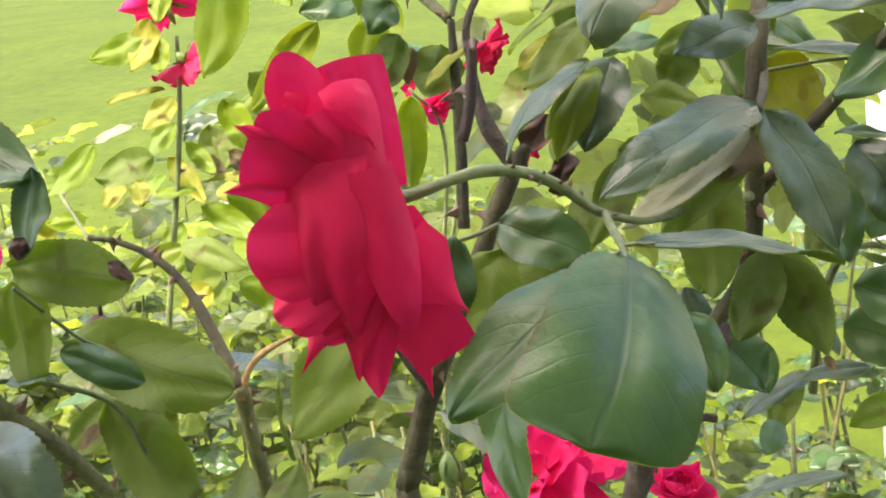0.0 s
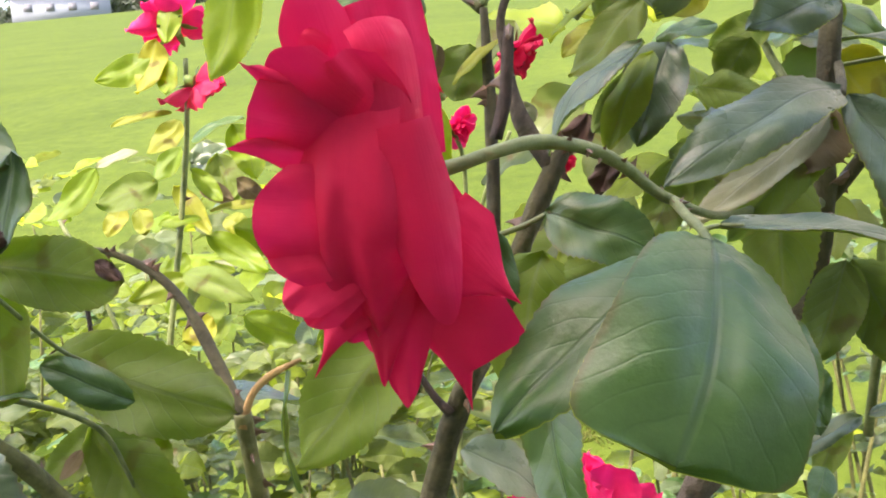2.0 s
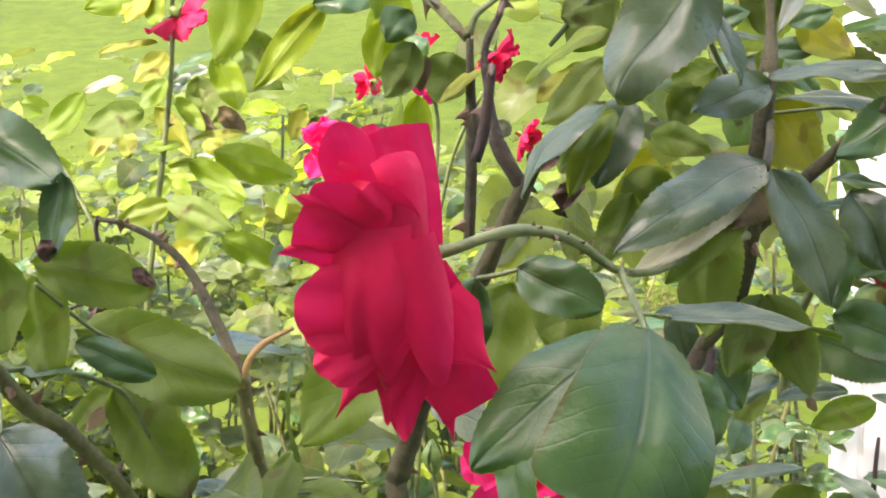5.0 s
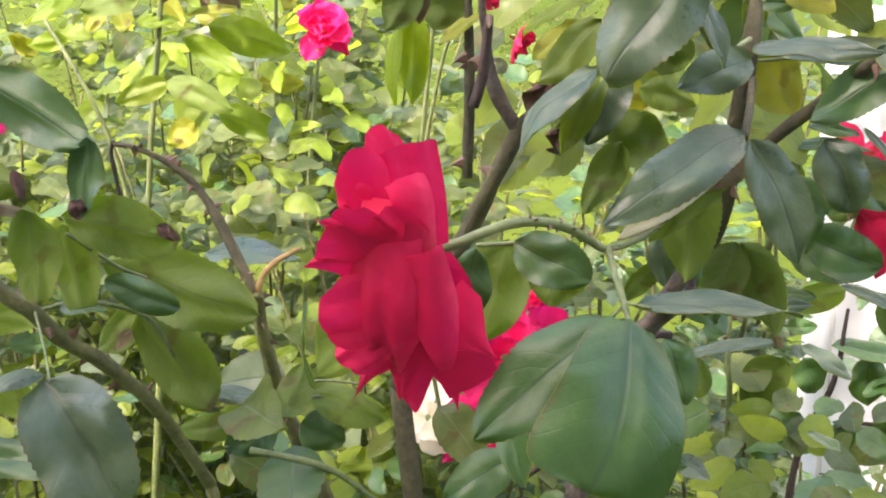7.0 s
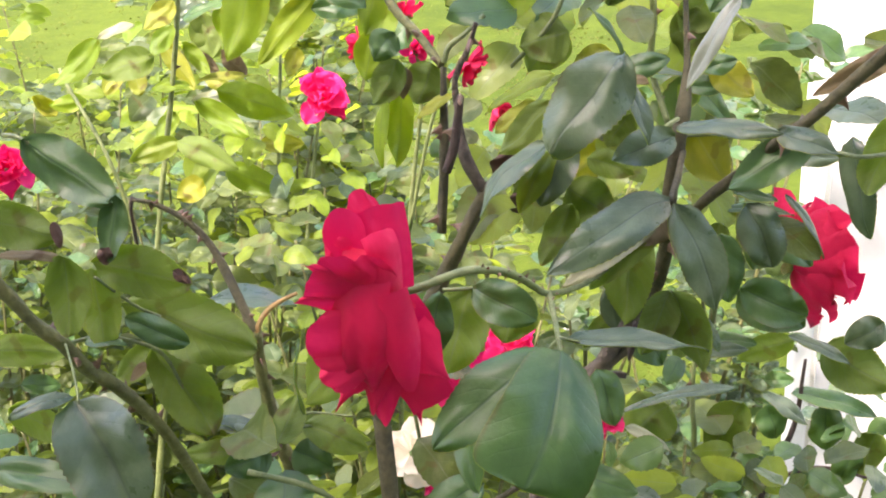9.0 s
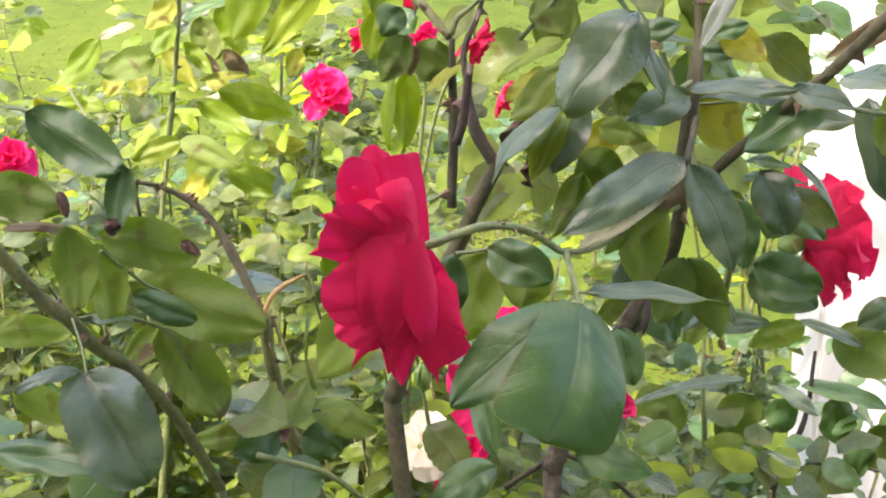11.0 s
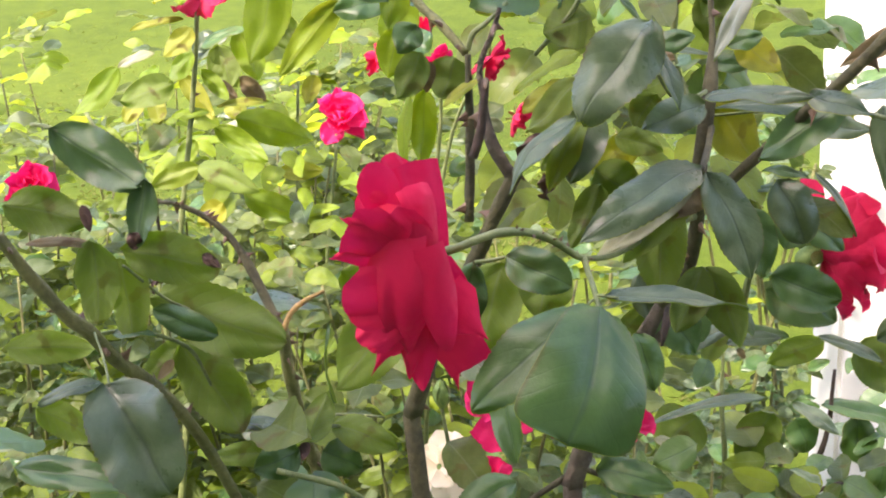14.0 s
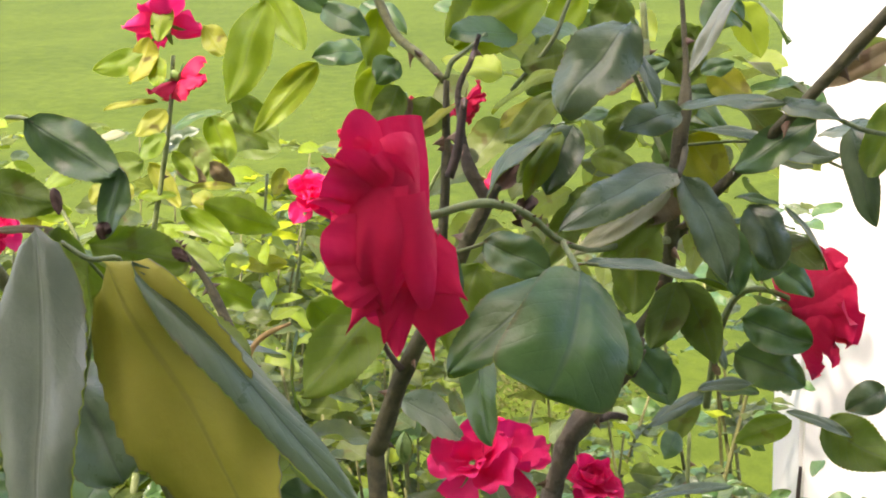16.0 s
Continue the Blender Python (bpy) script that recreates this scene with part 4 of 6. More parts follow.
# canes deeper in the bush
cane('cane', ((0.0828, 0.4400, 0.9798, 0.0007), (0.0825, 0.4400, 0.9941, 0.0007), (0.0836, 0.4400, 1.0123, 0.0007)), CANE_GREEN, bush)
cane('leaf_stalk', ((0.1718, 0.4200, 1.1256, 0.0007), (0.1966, 0.4200, 1.1147, 0.0007), (0.2067, 0.4200, 1.1094, 0.0005)), CANE_GREEN, bush)
cane('leaf_stalk', ((0.1255, 0.4250, 1.1251, 0.0007), (0.1501, 0.4200, 1.1269, 0.0007), (0.1718, 0.4200, 1.1256, 0.0007)), CANE_GREEN, bush)
cane('cane', ((0.1202, 0.5000, 1.1962, 0.0017), (0.1226, 0.5000, 1.1663, 0.0017), (0.1219, 0.5000, 1.1442, 0.0017), (0.1296, 0.4800, 1.1167, 0.0015)), CANE_GREEN, bush, thorns=2)
cane('cane', ((0.0529, 0.4600, 1.1516, 0.0011), (0.0710, 0.4500, 1.1728, 0.0011), (0.0798, 0.4500, 1.1936, 0.0010)), CANE_GREEN, bush)
cane('leaf_stalk', ((-0.0631, 0.4300, 0.9761, 0.0008), (-0.0536, 0.4400, 0.9756, 0.0008), (-0.0456, 0.4500, 0.9706, 0.0006)), CANE_GREEN, bush)
cane('leaf_stalk', ((-0.0751, 0.4100, 0.9667, 0.0016), (-0.0449, 0.4200, 0.9516, 0.0014), (-0.0254, 0.4300, 0.9276, 0.0012)), CANE_GREEN, bush)
cane('cane', ((0.1852, 0.7000, 0.7381, 0.0022), (0.1874, 0.7000, 0.8236, 0.0021), (0.1844, 0.7000, 0.8708, 0.0017), (0.1852, 0.7000, 0.9163, 0.0014)), CANE_GREEN, bush, thorns=3)
cane('cane', ((0.2471, 0.7500, 0.7062, 0.0030), (0.2544, 0.7500, 0.7657, 0.0026), (0.2738, 0.7500, 0.8168, 0.0022), (0.2788, 0.7500, 0.8757, 0.0012)), CANE_DARK, bush)
cane('cane', ((0.2544, 0.7500, 0.7657, 0.0019), (0.2942, 0.7500, 0.7810, 0.0016), (0.3400, 0.7500, 0.7705, 0.0012)), CANE_DARK, bush)
# deeper upper leaves
leaf(bush, (0.0703, 0.4000, 1.1573), (0.0430, 0.4100, 1.1398), (0, -0.5, 1), 0.0117, BRIGHT)
leaf(bush, (0.0721, 0.3900, 1.1299), (0.0533, 0.3850, 1.1112), (0.1, 1, -0.3), 0.0127, DARK)
leaf(bush, (0.0785, 0.4000, 1.1019), (0.0651, 0.4000, 1.0741), (0.1, 1, -0.3), 0.0145, DARK)
leaf(bush, (0.0771, 0.4200, 1.1043), (0.0997, 0.4200, 1.0883), (0.1, 1, -0.3), 0.0224, DARK)
leaf(bush, (0.1723, 0.4200, 1.1261), (0.1216, 0.4000, 1.1313), (0, -0.45, 1), 0.0123, GREY, arch=0.06, fold=0.05, curl=0.3)
leaf(bush, (0.1591, 0.4100, 1.1220), (0.1901, 0.4000, 1.1197), (0.1, -0.7, 0.8), 0.0158, GREY, arch=0.07)
leaf(bush, (0.1671, 0.4300, 1.0874), (0.1611, 0.4200, 1.0649), (0.2, -1, 0.2), 0.0231, DARK, curl=0.5, arch=0.09)
leaf(bush, (0.1438, 0.4300, 1.0899), (0.1791, 0.4300, 1.0872), (0, -0.4, 1), 0.0080, DARK)
leaf(bush, (0.1407, 0.4000, 1.0932), (0.1380, 0.4000, 1.0730), (0.5, 0.8, 0), 0.0119, GREY)
leaf(bush, (0.1524, 0.4200, 1.0795), (0.1381, 0.4200, 1.0610), (0.1, 1, -0.3), 0.0150, DARK)
leaf(bush, (0.1351, 0.3900, 1.1833), (0.1507, 0.4000, 1.1723), (0, -0.5, 1), 0.0048, GREY)
leaf(bush, (0.0786, 0.4500, 1.1688), (0.0569, 0.4500, 1.1619), (0.1, 1, -0.3), 0.0239, DARK)
leaf(bush, (0.0765, 0.4600, 1.1691), (0.0607, 0.4600, 1.1488), (0.1, 1, -0.3), 0.0206, MID)
leaf(bush, (0.0985, 0.4600, 1.1583), (0.0817, 0.4600, 1.1509), (0.1, 1, -0.3), 0.0128, YELLOW)
leaf(bush, (0.0867, 0.4400, 1.1795), (0.1025, 0.4400, 1.1570), (0.8, -0.4, 0.5), 0.0059, DARK, fold=0.3, arch=0.12)
leaf(bush, (0.1343, 0.4300, 1.1390), (0.1255, 0.4300, 1.1466), (0.1, -1, 0.35), 0.0122, MID)
leaf(bush, (0.1320, 0.4400, 1.1462), (0.1482, 0.4300, 1.1299), (0.2, -0.7, 0.8), 0.0118, DARK)
leaf(bush, (0.1276, 0.4200, 1.1482), (0.1444, 0.4200, 1.1466), (0.2, -1, 0.5), 0.0090, DARK)
leaf(bush, (0.1070, 0.4300, 1.1533), (0.1302, 0.4300, 1.1502), (0, -0.4, 1), 0.0048, GREY)
leaf(bush, (0.1121, 0.4300, 1.1420), (0.0925, 0.4300, 1.1350), (0.1, 1, -0.3), 0.0135, MID)
leaf(bush, (0.1038, 0.4200, 1.1366), (0.0943, 0.4200, 1.1218), (0, 1, 0), 0.0145, DARK)
leaf(bush, (0.1364, 0.4600, 1.1775), (0.1335, 0.4600, 1.1522), (0.1, 1, -0.3), 0.0203, DARK)
leaf(bush, (0.1412, 0.4600, 1.1805), (0.1305, 0.4600, 1.1651), (0.1, 1, -0.3), 0.0176, MID)
leaf(bush, (0.1555, 0.4500, 1.1913), (0.1394, 0.4400, 1.1768), (0.1, -1, 0.35), 0.0218, DARK)
leaf(bush, (0.1480, 0.5000, 1.1108), (0.1515, 0.5000, 1.0946), (0.1, 1, -0.3), 0.0198, YELLOW)
leaf(bush, (0.1041, 0.5000, 1.1045), (0.0821, 0.5200, 1.0822), (0.1, 1, -0.3), 0.0176, YELLOW)
# leaves over the crown
leaf(bush, (-0.0757, 0.5250, 1.2027), (-0.0969, 0.5200, 1.1480), (0.2, 1, -0.2), 0.0269, BACKLIT, arch=0.05)
leaf(bush, (-0.0822, 0.5600, 1.2161), (-0.0607, 0.5500, 1.1781), (0.1, 1, -0.3), 0.0200, BACKLIT)
leaf(bush, (-0.0629, 0.6220, 1.1755), (-0.1028, 0.6150, 1.1322), (-0.3, 1, -0.1), 0.0195, PALEBACKLIT, fold=0.3)
leaf(bush, (-0.0250, 0.5400, 1.1748), (-0.0524, 0.5300, 1.1730), (0, -0.8, 0.6), 0.0187, DARK, curl=0.8, arch=0.1)
leaf(bush, (-0.0159, 0.5600, 1.1792), (-0.0283, 0.5500, 1.1412), (0.1, 1, -0.3), 0.0226, BACKLIT)
leaf(bush, (-0.0112, 0.5200, 1.1329), (-0.0167, 0.5150, 1.0900), (-0.8, -0.5, 0.1), 0.0121, BACKLIT, fold=0.3)
leaf(bush, (-0.0058, 0.5250, 1.1306), (-0.0090, 0.5200, 1.0892), (0.1, 1, -0.3), 0.0152, BACKLIT, arch=0.05)
leaf(bush, (-0.0061, 0.6000, 1.1550), (-0.0292, 0.5900, 1.1400), (0, -0.7, 0.7), 0.0206, DARK)
leaf(bush, (-0.0282, 0.5600, 1.2044), (-0.0023, 0.5500, 1.1860), (0.1, -0.8, 0.6), 0.0177, DARK)
cane('cane', ((0.0214, 0.4400, 1.1558, 0.0018), (0.0104, 0.4550, 1.1675, 0.0020), (-0.0026, 0.4700, 1.1794, 0.0022), (-0.0127, 0.4800, 1.1994, 0.0023)), CANE_OLIVE, bush, thorns=4, seed=21)
cane('cane', ((0.0227, 0.4400, 1.1568, 0.0013), (0.0253, 0.4400, 1.1639, 0.0013), (0.0318, 0.4400, 1.1689, 0.0011), (0.0409, 0.4450, 1.1768, 0.0011)), CANE_GREEN, bush)
leaf(bush, (-0.0603, 0.5000, 1.2079), (-0.0378, 0.5000, 1.1937), (0.1, -1, 0.35), 0.0143, DARK)
leaf(bush, (-0.0148, 0.5000, 1.1657), (-0.0211, 0.5000, 1.1396), (0.1, 1, -0.3), 0.0179, BACKLIT)
leaf(bush, (-0.0044, 0.5000, 1.1756), (-0.0235, 0.4900, 1.1783), (0, -0.4, 1), 0.0113, DARK)
leaf(bush, (0.0687, 0.4600, 1.1995), (0.0254, 0.4700, 1.1726), (0.1, 1, -0.3), 0.0321, BACKLIT, arch=0.04)
leaf(bush, (0.0897, 0.5000, 1.2031), (0.0709, 0.5000, 1.1776), (0.1, 1, -0.3), 0.0199, BACKLIT)
leaf(bush, (0.1096, 0.5000, 1.2000), (0.0998, 0.5000, 1.1743), (0.1, 1, -0.3), 0.0227, DARK)
leaf(bush, (-0.0027, 0.4700, 1.1675), (-0.0116, 0.4600, 1.1559), (0.3, -0.9, 0.3), 0.0157, DARK, curl=0.8)
leaf(bush, (-0.0007, 0.4700, 1.1542), (-0.0141, 0.4700, 1.1328), (0.1, 1, -0.3), 0.0175, DARK)
leaf(bush, (0.0139, 0.4900, 1.1497), (0.0060, 0.4900, 1.1288), (0.1, 1, -0.3), 0.0223, DARK)
leaf(bush, (0.0026, 0.4750, 1.1493), (0.0000, 0.4750, 1.1344), (0.1, -1, 0.35), 0.0070, DRY)
leaf(bush, (0.0278, 0.4300, 1.1440), (0.0101, 0.4400, 1.1319), (0, -0.6, 0.8), 0.0075, YELLOW)
leaf(bush, (-0.0112, 0.4800, 1.1930), (-0.0176, 0.4800, 1.1641), (0.1, 1, -0.3), 0.0161, BACKLIT)
leaf(bush, (-0.0393, 0.4800, 1.1938), (-0.0155, 0.4700, 1.1783), (0.1, -1, 0.35), 0.0159, DARK)
leaf(bush, (0.0536, 0.4400, 1.1184), (0.0442, 0.4400, 1.0973), (0.1, -1, 0.35), 0.0104, SHRIVEL, wave=0.25, twist=2.5, fold=0.6)
leaf(bush, (0.0598, 0.4300, 1.1048), (0.0558, 0.4300, 1.0890), (0.1, -1, 0.35), 0.0087, SHRIVEL, wave=0.25, twist=2.5, fold=0.6)
leaf(bush, (0.0366, 0.4500, 1.1180), (0.0301, 0.4500, 1.1248), (0.1, -1, 0.35), 0.0063, PALE)
# deeper leaves on the shoots at the other side
leaf(bush, (-0.0546, 0.4450, 0.9741), (-0.0209, 0.4400, 0.9633), (0, -0.7, 0.7), 0.0179, MID, arch=0.12)
leaf(bush, (-0.1010, 0.4400, 0.9785), (-0.0668, 0.4300, 0.9761), (0, -0.4, 1), 0.0103, GREY)
leaf(bush, (-0.1027, 0.4500, 0.9579), (-0.0703, 0.4400, 0.9662), (0.1, 1, -0.3), 0.0132, MID)
leaf(bush, (-0.0681, 0.4300, 0.9683), (-0.0891, 0.4200, 0.9612), (0.1, -1, 0.35), 0.0198, DARK)
leaf(bush, (-0.0449, 0.4550, 1.0518), (-0.0230, 0.4600, 1.0287), (0.1, 1, -0.3), 0.0198, MID)
leaf(bush, (-0.1187, 0.4300, 1.0237), (-0.0987, 0.4300, 1.0025), (0.1, 1, -0.3), 0.0250, SPOT)
leaf(bush, (-0.0625, 0.4200, 0.9766), (-0.0536, 0.4400, 0.9944), (0.1, 1, -0.3), 0.0168, DARK)
leaf(bush, (-0.0590, 0.4400, 0.9629), (-0.0393, 0.4400, 0.9531), (0.1, -1, 0.35), 0.0203, DARK)
leaf(bush, (0.0375, 0.4400, 0.9440), (0.0043, 0.4300, 0.9285), (-0.3, -0.8, 0.7), 0.0220, DARK, arch=0.1, fold=0.2)
leaf(bush, (0.0772, 0.4500, 0.9450), (0.1150, 0.4400, 0.9391), (0, -0.6, 0.8), 0.0195, DARK)
cane('cane', ((0.0412, 0.4600, 0.9207, 0.0017), (0.0603, 0.4600, 0.9343, 0.0017), (0.0706, 0.4600, 0.9401, 0.0016), (0.0918, 0.4600, 0.9295, 0.0012), (0.1098, 0.4600, 0.9118, 0.0012)), CANE_BROWN, bush)
# leaves at the lower edge of the shoot to the wall
leaf(bush, (0.1812, 0.5500, 1.0062), (0.2184, 0.5400, 0.9886), (0.1, -1, 0.3), 0.0296, DARK, arch=0.05, curl=0.2)
leaf(bush, (0.1569, 0.5000, 0.9979), (0.1826, 0.5000, 0.9943), (0, -0.5, 0.9), 0.0109, DARK)
leaf(bush, (0.1390, 0.4200, 1.0418), (0.1473, 0.4200, 1.0249), (0.6, -0.6, 0.3), 0.0067, GREY)
leaf(bush, (0.2466, 0.6000, 0.9504), (0.2857, 0.5800, 0.9305), (0.1, 1, -0.3), 0.0333, DARK)
leaf(bush, (0.2250, 0.6000, 0.9583), (0.2587, 0.5800, 0.9472), (0, -0.4, 1), 0.0104, GREY)
leaf(bush, (0.2341, 0.6200, 0.9474), (0.1983, 0.6200, 0.9326), (0.1, 1, -0.3), 0.0183, MID)
leaf(bush, (0.2696, 0.5600, 0.9830), (0.2479, 0.5600, 0.9688), (0.1, -1, 0.35), 0.0198, GREY)
leaf(bush, (0.2214, 0.7000, 0.8634), (0.1982, 0.7000, 0.8187), (0.1, 1, -0.3), 0.0318, DARK)
leaf(bush, (0.2404, 0.7200, 0.8609), (0.2704, 0.7000, 0.8443), (0.3, -0.5, 0.8), 0.0162, GREY)
leaf(bush, (0.2698, 0.7500, 0.8466), (0.3374, 0.7500, 0.8262), (0, -0.4, 1), 0.0213, DARK)
leaf(bush, (0.2529, 0.7600, 0.8321), (0.2637, 0.7600, 0.8015), (0.1, -1, 0.35), 0.0273, DARK)
leaf(bush, (0.2976, 0.7600, 0.8317), (0.3052, 0.7600, 0.7910), (0.1, -1, 0.35), 0.0299, DARK)
leaf(bush, (0.1314, 0.6600, 0.8633), (0.1642, 0.6600, 0.8426), (0, -0.4, 1), 0.0113, PALE)
leaf(bush, (0.2123, 0.6800, 0.8844), (0.1273, 0.6800, 0.8624), (0, -0.4, 1), 0.0107, GREY)
leaf(bush, (0.1656, 0.6900, 0.8664), (0.1371, 0.6900, 0.8387), (0.1, 1, -0.3), 0.0419, DARK)
leaf(bush, (0.2762, 0.7500, 0.7811), (0.2943, 0.7500, 0.7536), (0.1, -1, 0.35), 0.0275, DARK)
leaf(bush, (0.3195, 0.7500, 0.8012), (0.3134, 0.7500, 0.7653), (0.1, -1, 0.35), 0.0249, DARK)
leaf(bush, (0.3386, 0.7500, 0.8122), (0.3310, 0.7500, 0.7705), (0.1, 1, -0.3), 0.0271, DARK)
leaf(bush, (0.2507, 0.7500, 0.7915), (0.2314, 0.7500, 0.7710), (0.1, -1, 0.35), 0.0274, DARK)
leaf(bush, (0.2071, 0.7000, 0.8089), (0.2241, 0.7000, 0.7826), (0.1, -1, 0.35), 0.0302, DARK)
leaf(bush, (0.1066, 0.5000, 0.9122), (0.0928, 0.5000, 0.8998), (0.1, -1, 0.35), 0.0193, DARK)
leaf(bush, (0.1354, 0.5500, 1.0007), (0.1437, 0.5400, 0.9776), (0, -1, 0.2), 0.0227, DARK, arch=0.06)
leaf(bush, (0.1763, 0.6000, 0.9689), (0.1397, 0.6000, 0.9472), (-0.2, -0.5, 0.8), 0.0138, GREY)
leaf(bush, (0.1736, 0.6200, 0.9638), (0.1575, 0.6200, 0.9320), (0.1, 1, -0.3), 0.0171, DARK)
leaf(bush, (0.1072, 0.5000, 1.0126), (0.0918, 0.5200, 0.9842), (0.1, 1, -0.3), 0.0117, DARK)
leaf(bush, (0.1093, 0.4300, 1.0703), (0.1019, 0.4200, 1.0511), (0.1, 1, -0.3), 0.0186, DARK)
leaf(bush, (0.0984, 0.4400, 1.0500), (0.1032, 0.4400, 1.0258), (0.1, -1, 0.35), 0.0137, GREY)
# the open bloom seen from its side
hero = new("rose_bloom")
hero.parent = bush
tagged(hero, "deep crimson open bloom seen from its side")
petal(hero, (0.0147, 0.2900, 1.1062), (0.0004, 0.3000, 1.1353), (-0.7, -0.6, 0.2), 0.0197, PETAL, cup=0.08, arch=-0.05, roll=0.0, wave=0.03, claw=0.6, square=0.6, seed=1)
petal(hero, (0.0166, 0.2900, 1.1053), (-0.0096, 0.3020, 1.1226), (-0.5, -0.8, 0.3), 0.0197, PETAL, cup=0.08, arch=-0.05, roll=0.0, wave=0.03, claw=0.6, square=0.6, seed=2)
petal(hero, (0.0166, 0.2900, 1.1044), (-0.0129, 0.3020, 1.1017), (-0.4, -0.9, 0.1), 0.0235, PETAL, cup=0.08, arch=-0.05, roll=0.0, wave=0.03, claw=0.6, square=0.6, seed=3)
petal(hero, (0.0165, 0.2900, 1.1034), (-0.0104, 0.3020, 1.0823), (-0.4, -0.9, 0.1), 0.0225, PETAL, cup=0.08, arch=-0.05, roll=0.0, wave=0.03, claw=0.6, square=0.6, seed=4)
petal(hero, (0.0171, 0.2900, 1.1025), (0.0011, 0.3000, 1.0680), (-0.4, -0.9, 0.2), 0.0197, PETAL, cup=0.08, arch=-0.05, roll=0.0, wave=0.03, claw=0.6, square=0.6, seed=5)
petal(hero, (0.0176, 0.2880, 1.1036), (0.0216, 0.2960, 1.0830), (-0.3, -0.9, 0.1), 0.0149, PETAL, cup=0.08, arch=-0.05, roll=0.0, wave=0.03, claw=0.6, square=0.6, seed=6)
petal(hero, (0.0151, 0.2760, 1.1082), (0.0120, 0.2720, 1.1381), (-0.35, 0.85, 0.2), 0.0173, PETAL, cup=0.08, arch=-0.05, roll=0.0, wave=0.03, claw=0.85, square=0.9, seed=7)
petal(hero, (0.0043, 0.2680, 1.1219), (0.0007, 0.2620, 1.1401), (-0.3, 0.8, 0.2), 0.0134, PETAL, cup=0.2, arch=-0.05, roll=0.0, wave=0.01, claw=0.7, square=0.25, seed=8)
petal(hero, (0.0052, 0.2605, 1.1286), (0.0003, 0.2595, 1.1306), (-0.2, 0.8, 0.3), 0.0051, PETAL, cup=0.08, arch=-0.05, roll=0.0, wave=0.03, claw=0.6, square=0.5, seed=9)
petal(hero, (0.0153, 0.2660, 1.1012), (0.0150, 0.2580, 1.1341), (-0.55, 0.8, 0.1), 0.0112, PETAL, cup=0.2, arch=-0.05, roll=-0.3, wave=0.02, claw=0.9, square=0.9, seed=10)
petal(hero, (0.0102, 0.2680, 1.1141), (-0.0074, 0.2500, 1.1263), (-0.15, 0.8, 0.55), 0.0186, PETAL, cup=0.08, arch=-0.05, roll=0.0, wave=0.02, claw=1.0, square=0.6, point=0.85, seed=11)
petal(hero, (0.0102, 0.2680, 1.1132), (-0.0121, 0.2540, 1.1130), (0.1, 0.95, 0.1), 0.0200, PETAL, cup=0.08, arch=-0.05, roll=0.0, wave=0.02, claw=1.0, square=0.6, point=0.85, seed=12)
petal(hero, (0.0106, 0.2630, 1.1144), (-0.0080, 0.2530, 1.1193), (0, 0.9, 0.3), 0.0121, PETAL, cup=0.08, arch=-0.05, roll=0.0, wave=0.03, claw=1.0, square=0.9, seed=13)
petal(hero, (0.0077, 0.2585, 1.1172), (-0.0031, 0.2520, 1.1278), (-0.1, 0.7, 0.7), 0.0117, PETAL, cup=0.2, arch=-0.05, roll=0.0, wave=0.04, claw=0.8, square=0.4, seed=14)
petal(hero, (0.0087, 0.2620, 1.0983), (-0.0096, 0.2540, 1.1010), (0.15, 0.95, 0), 0.0198, PETAL, cup=0.08, arch=-0.05, roll=0.0, wave=0.03, claw=0.9, square=0.35, seed=15)
petal(hero, (0.0086, 0.2630, 1.0964), (-0.0082, 0.2560, 1.0940), (0.15, 0.95, -0.1), 0.0135, PETAL, cup=0.08, arch=-0.05, roll=0.0, wave=0.03, claw=0.9, square=0.4, seed=16)
petal(hero, (0.0076, 0.2640, 1.0929), (-0.0066, 0.2590, 1.0847), (0.15, 0.9, -0.2), 0.0105, PETAL, cup=0.08, arch=-0.05, roll=0.0, wave=0.05, claw=0.9, square=0.5, seed=17)
petal(hero, (0.0084, 0.2640, 1.0911), (-0.0034, 0.2600, 1.0814), (0.15, 0.9, -0.1), 0.0085, PETAL, cup=0.08, arch=-0.05, roll=0.0, wave=0.05, claw=0.9, square=0.5, seed=18)
petal(hero, (0.0097, 0.2700, 1.0947), (-0.0037, 0.2650, 1.0714), (0.2, 0.95, 0.1), 0.0180, PETAL, cup=0.08, arch=-0.05, roll=0.0, wave=0.02, claw=1.0, square=0.6, point=0.97, seed=19)
petal(hero, (0.0115, 0.2700, 1.0938), (0.0113, 0.2710, 1.0634), (0.05, 0.97, 0.1), 0.0168, PETAL, cup=0.08, arch=-0.05, roll=0.0, wave=0.03, claw=0.95, square=0.6, point=0.6, seed=20)
petal(hero, (0.0109, 0.2660, 1.0908), (0.0075, 0.2700, 1.0676), (0.1, 0.95, 0.1), 0.0107, PETAL, cup=0.08, arch=-0.05, roll=0.0, wave=0.03, claw=0.95, square=0.6, point=0.7, seed=21)
petal(hero, (0.0188, 0.2700, 1.0947), (0.0338, 0.2660, 1.0816), (-0.25, 0.95, 0.1), 0.0194, PETAL, cup=0.08, arch=-0.05, roll=0.0, wave=0.02, claw=1.0, square=0.6, point=0.93, seed=22)
petal(hero, (0.0188, 0.2700, 1.0920), (0.0227, 0.2760, 1.0612), (-0.15, 0.97, 0.1), 0.0183, PETAL, cup=0.08, arch=-0.05, roll=0.0, wave=0.02, claw=1.0, square=0.6, point=0.93, seed=23)
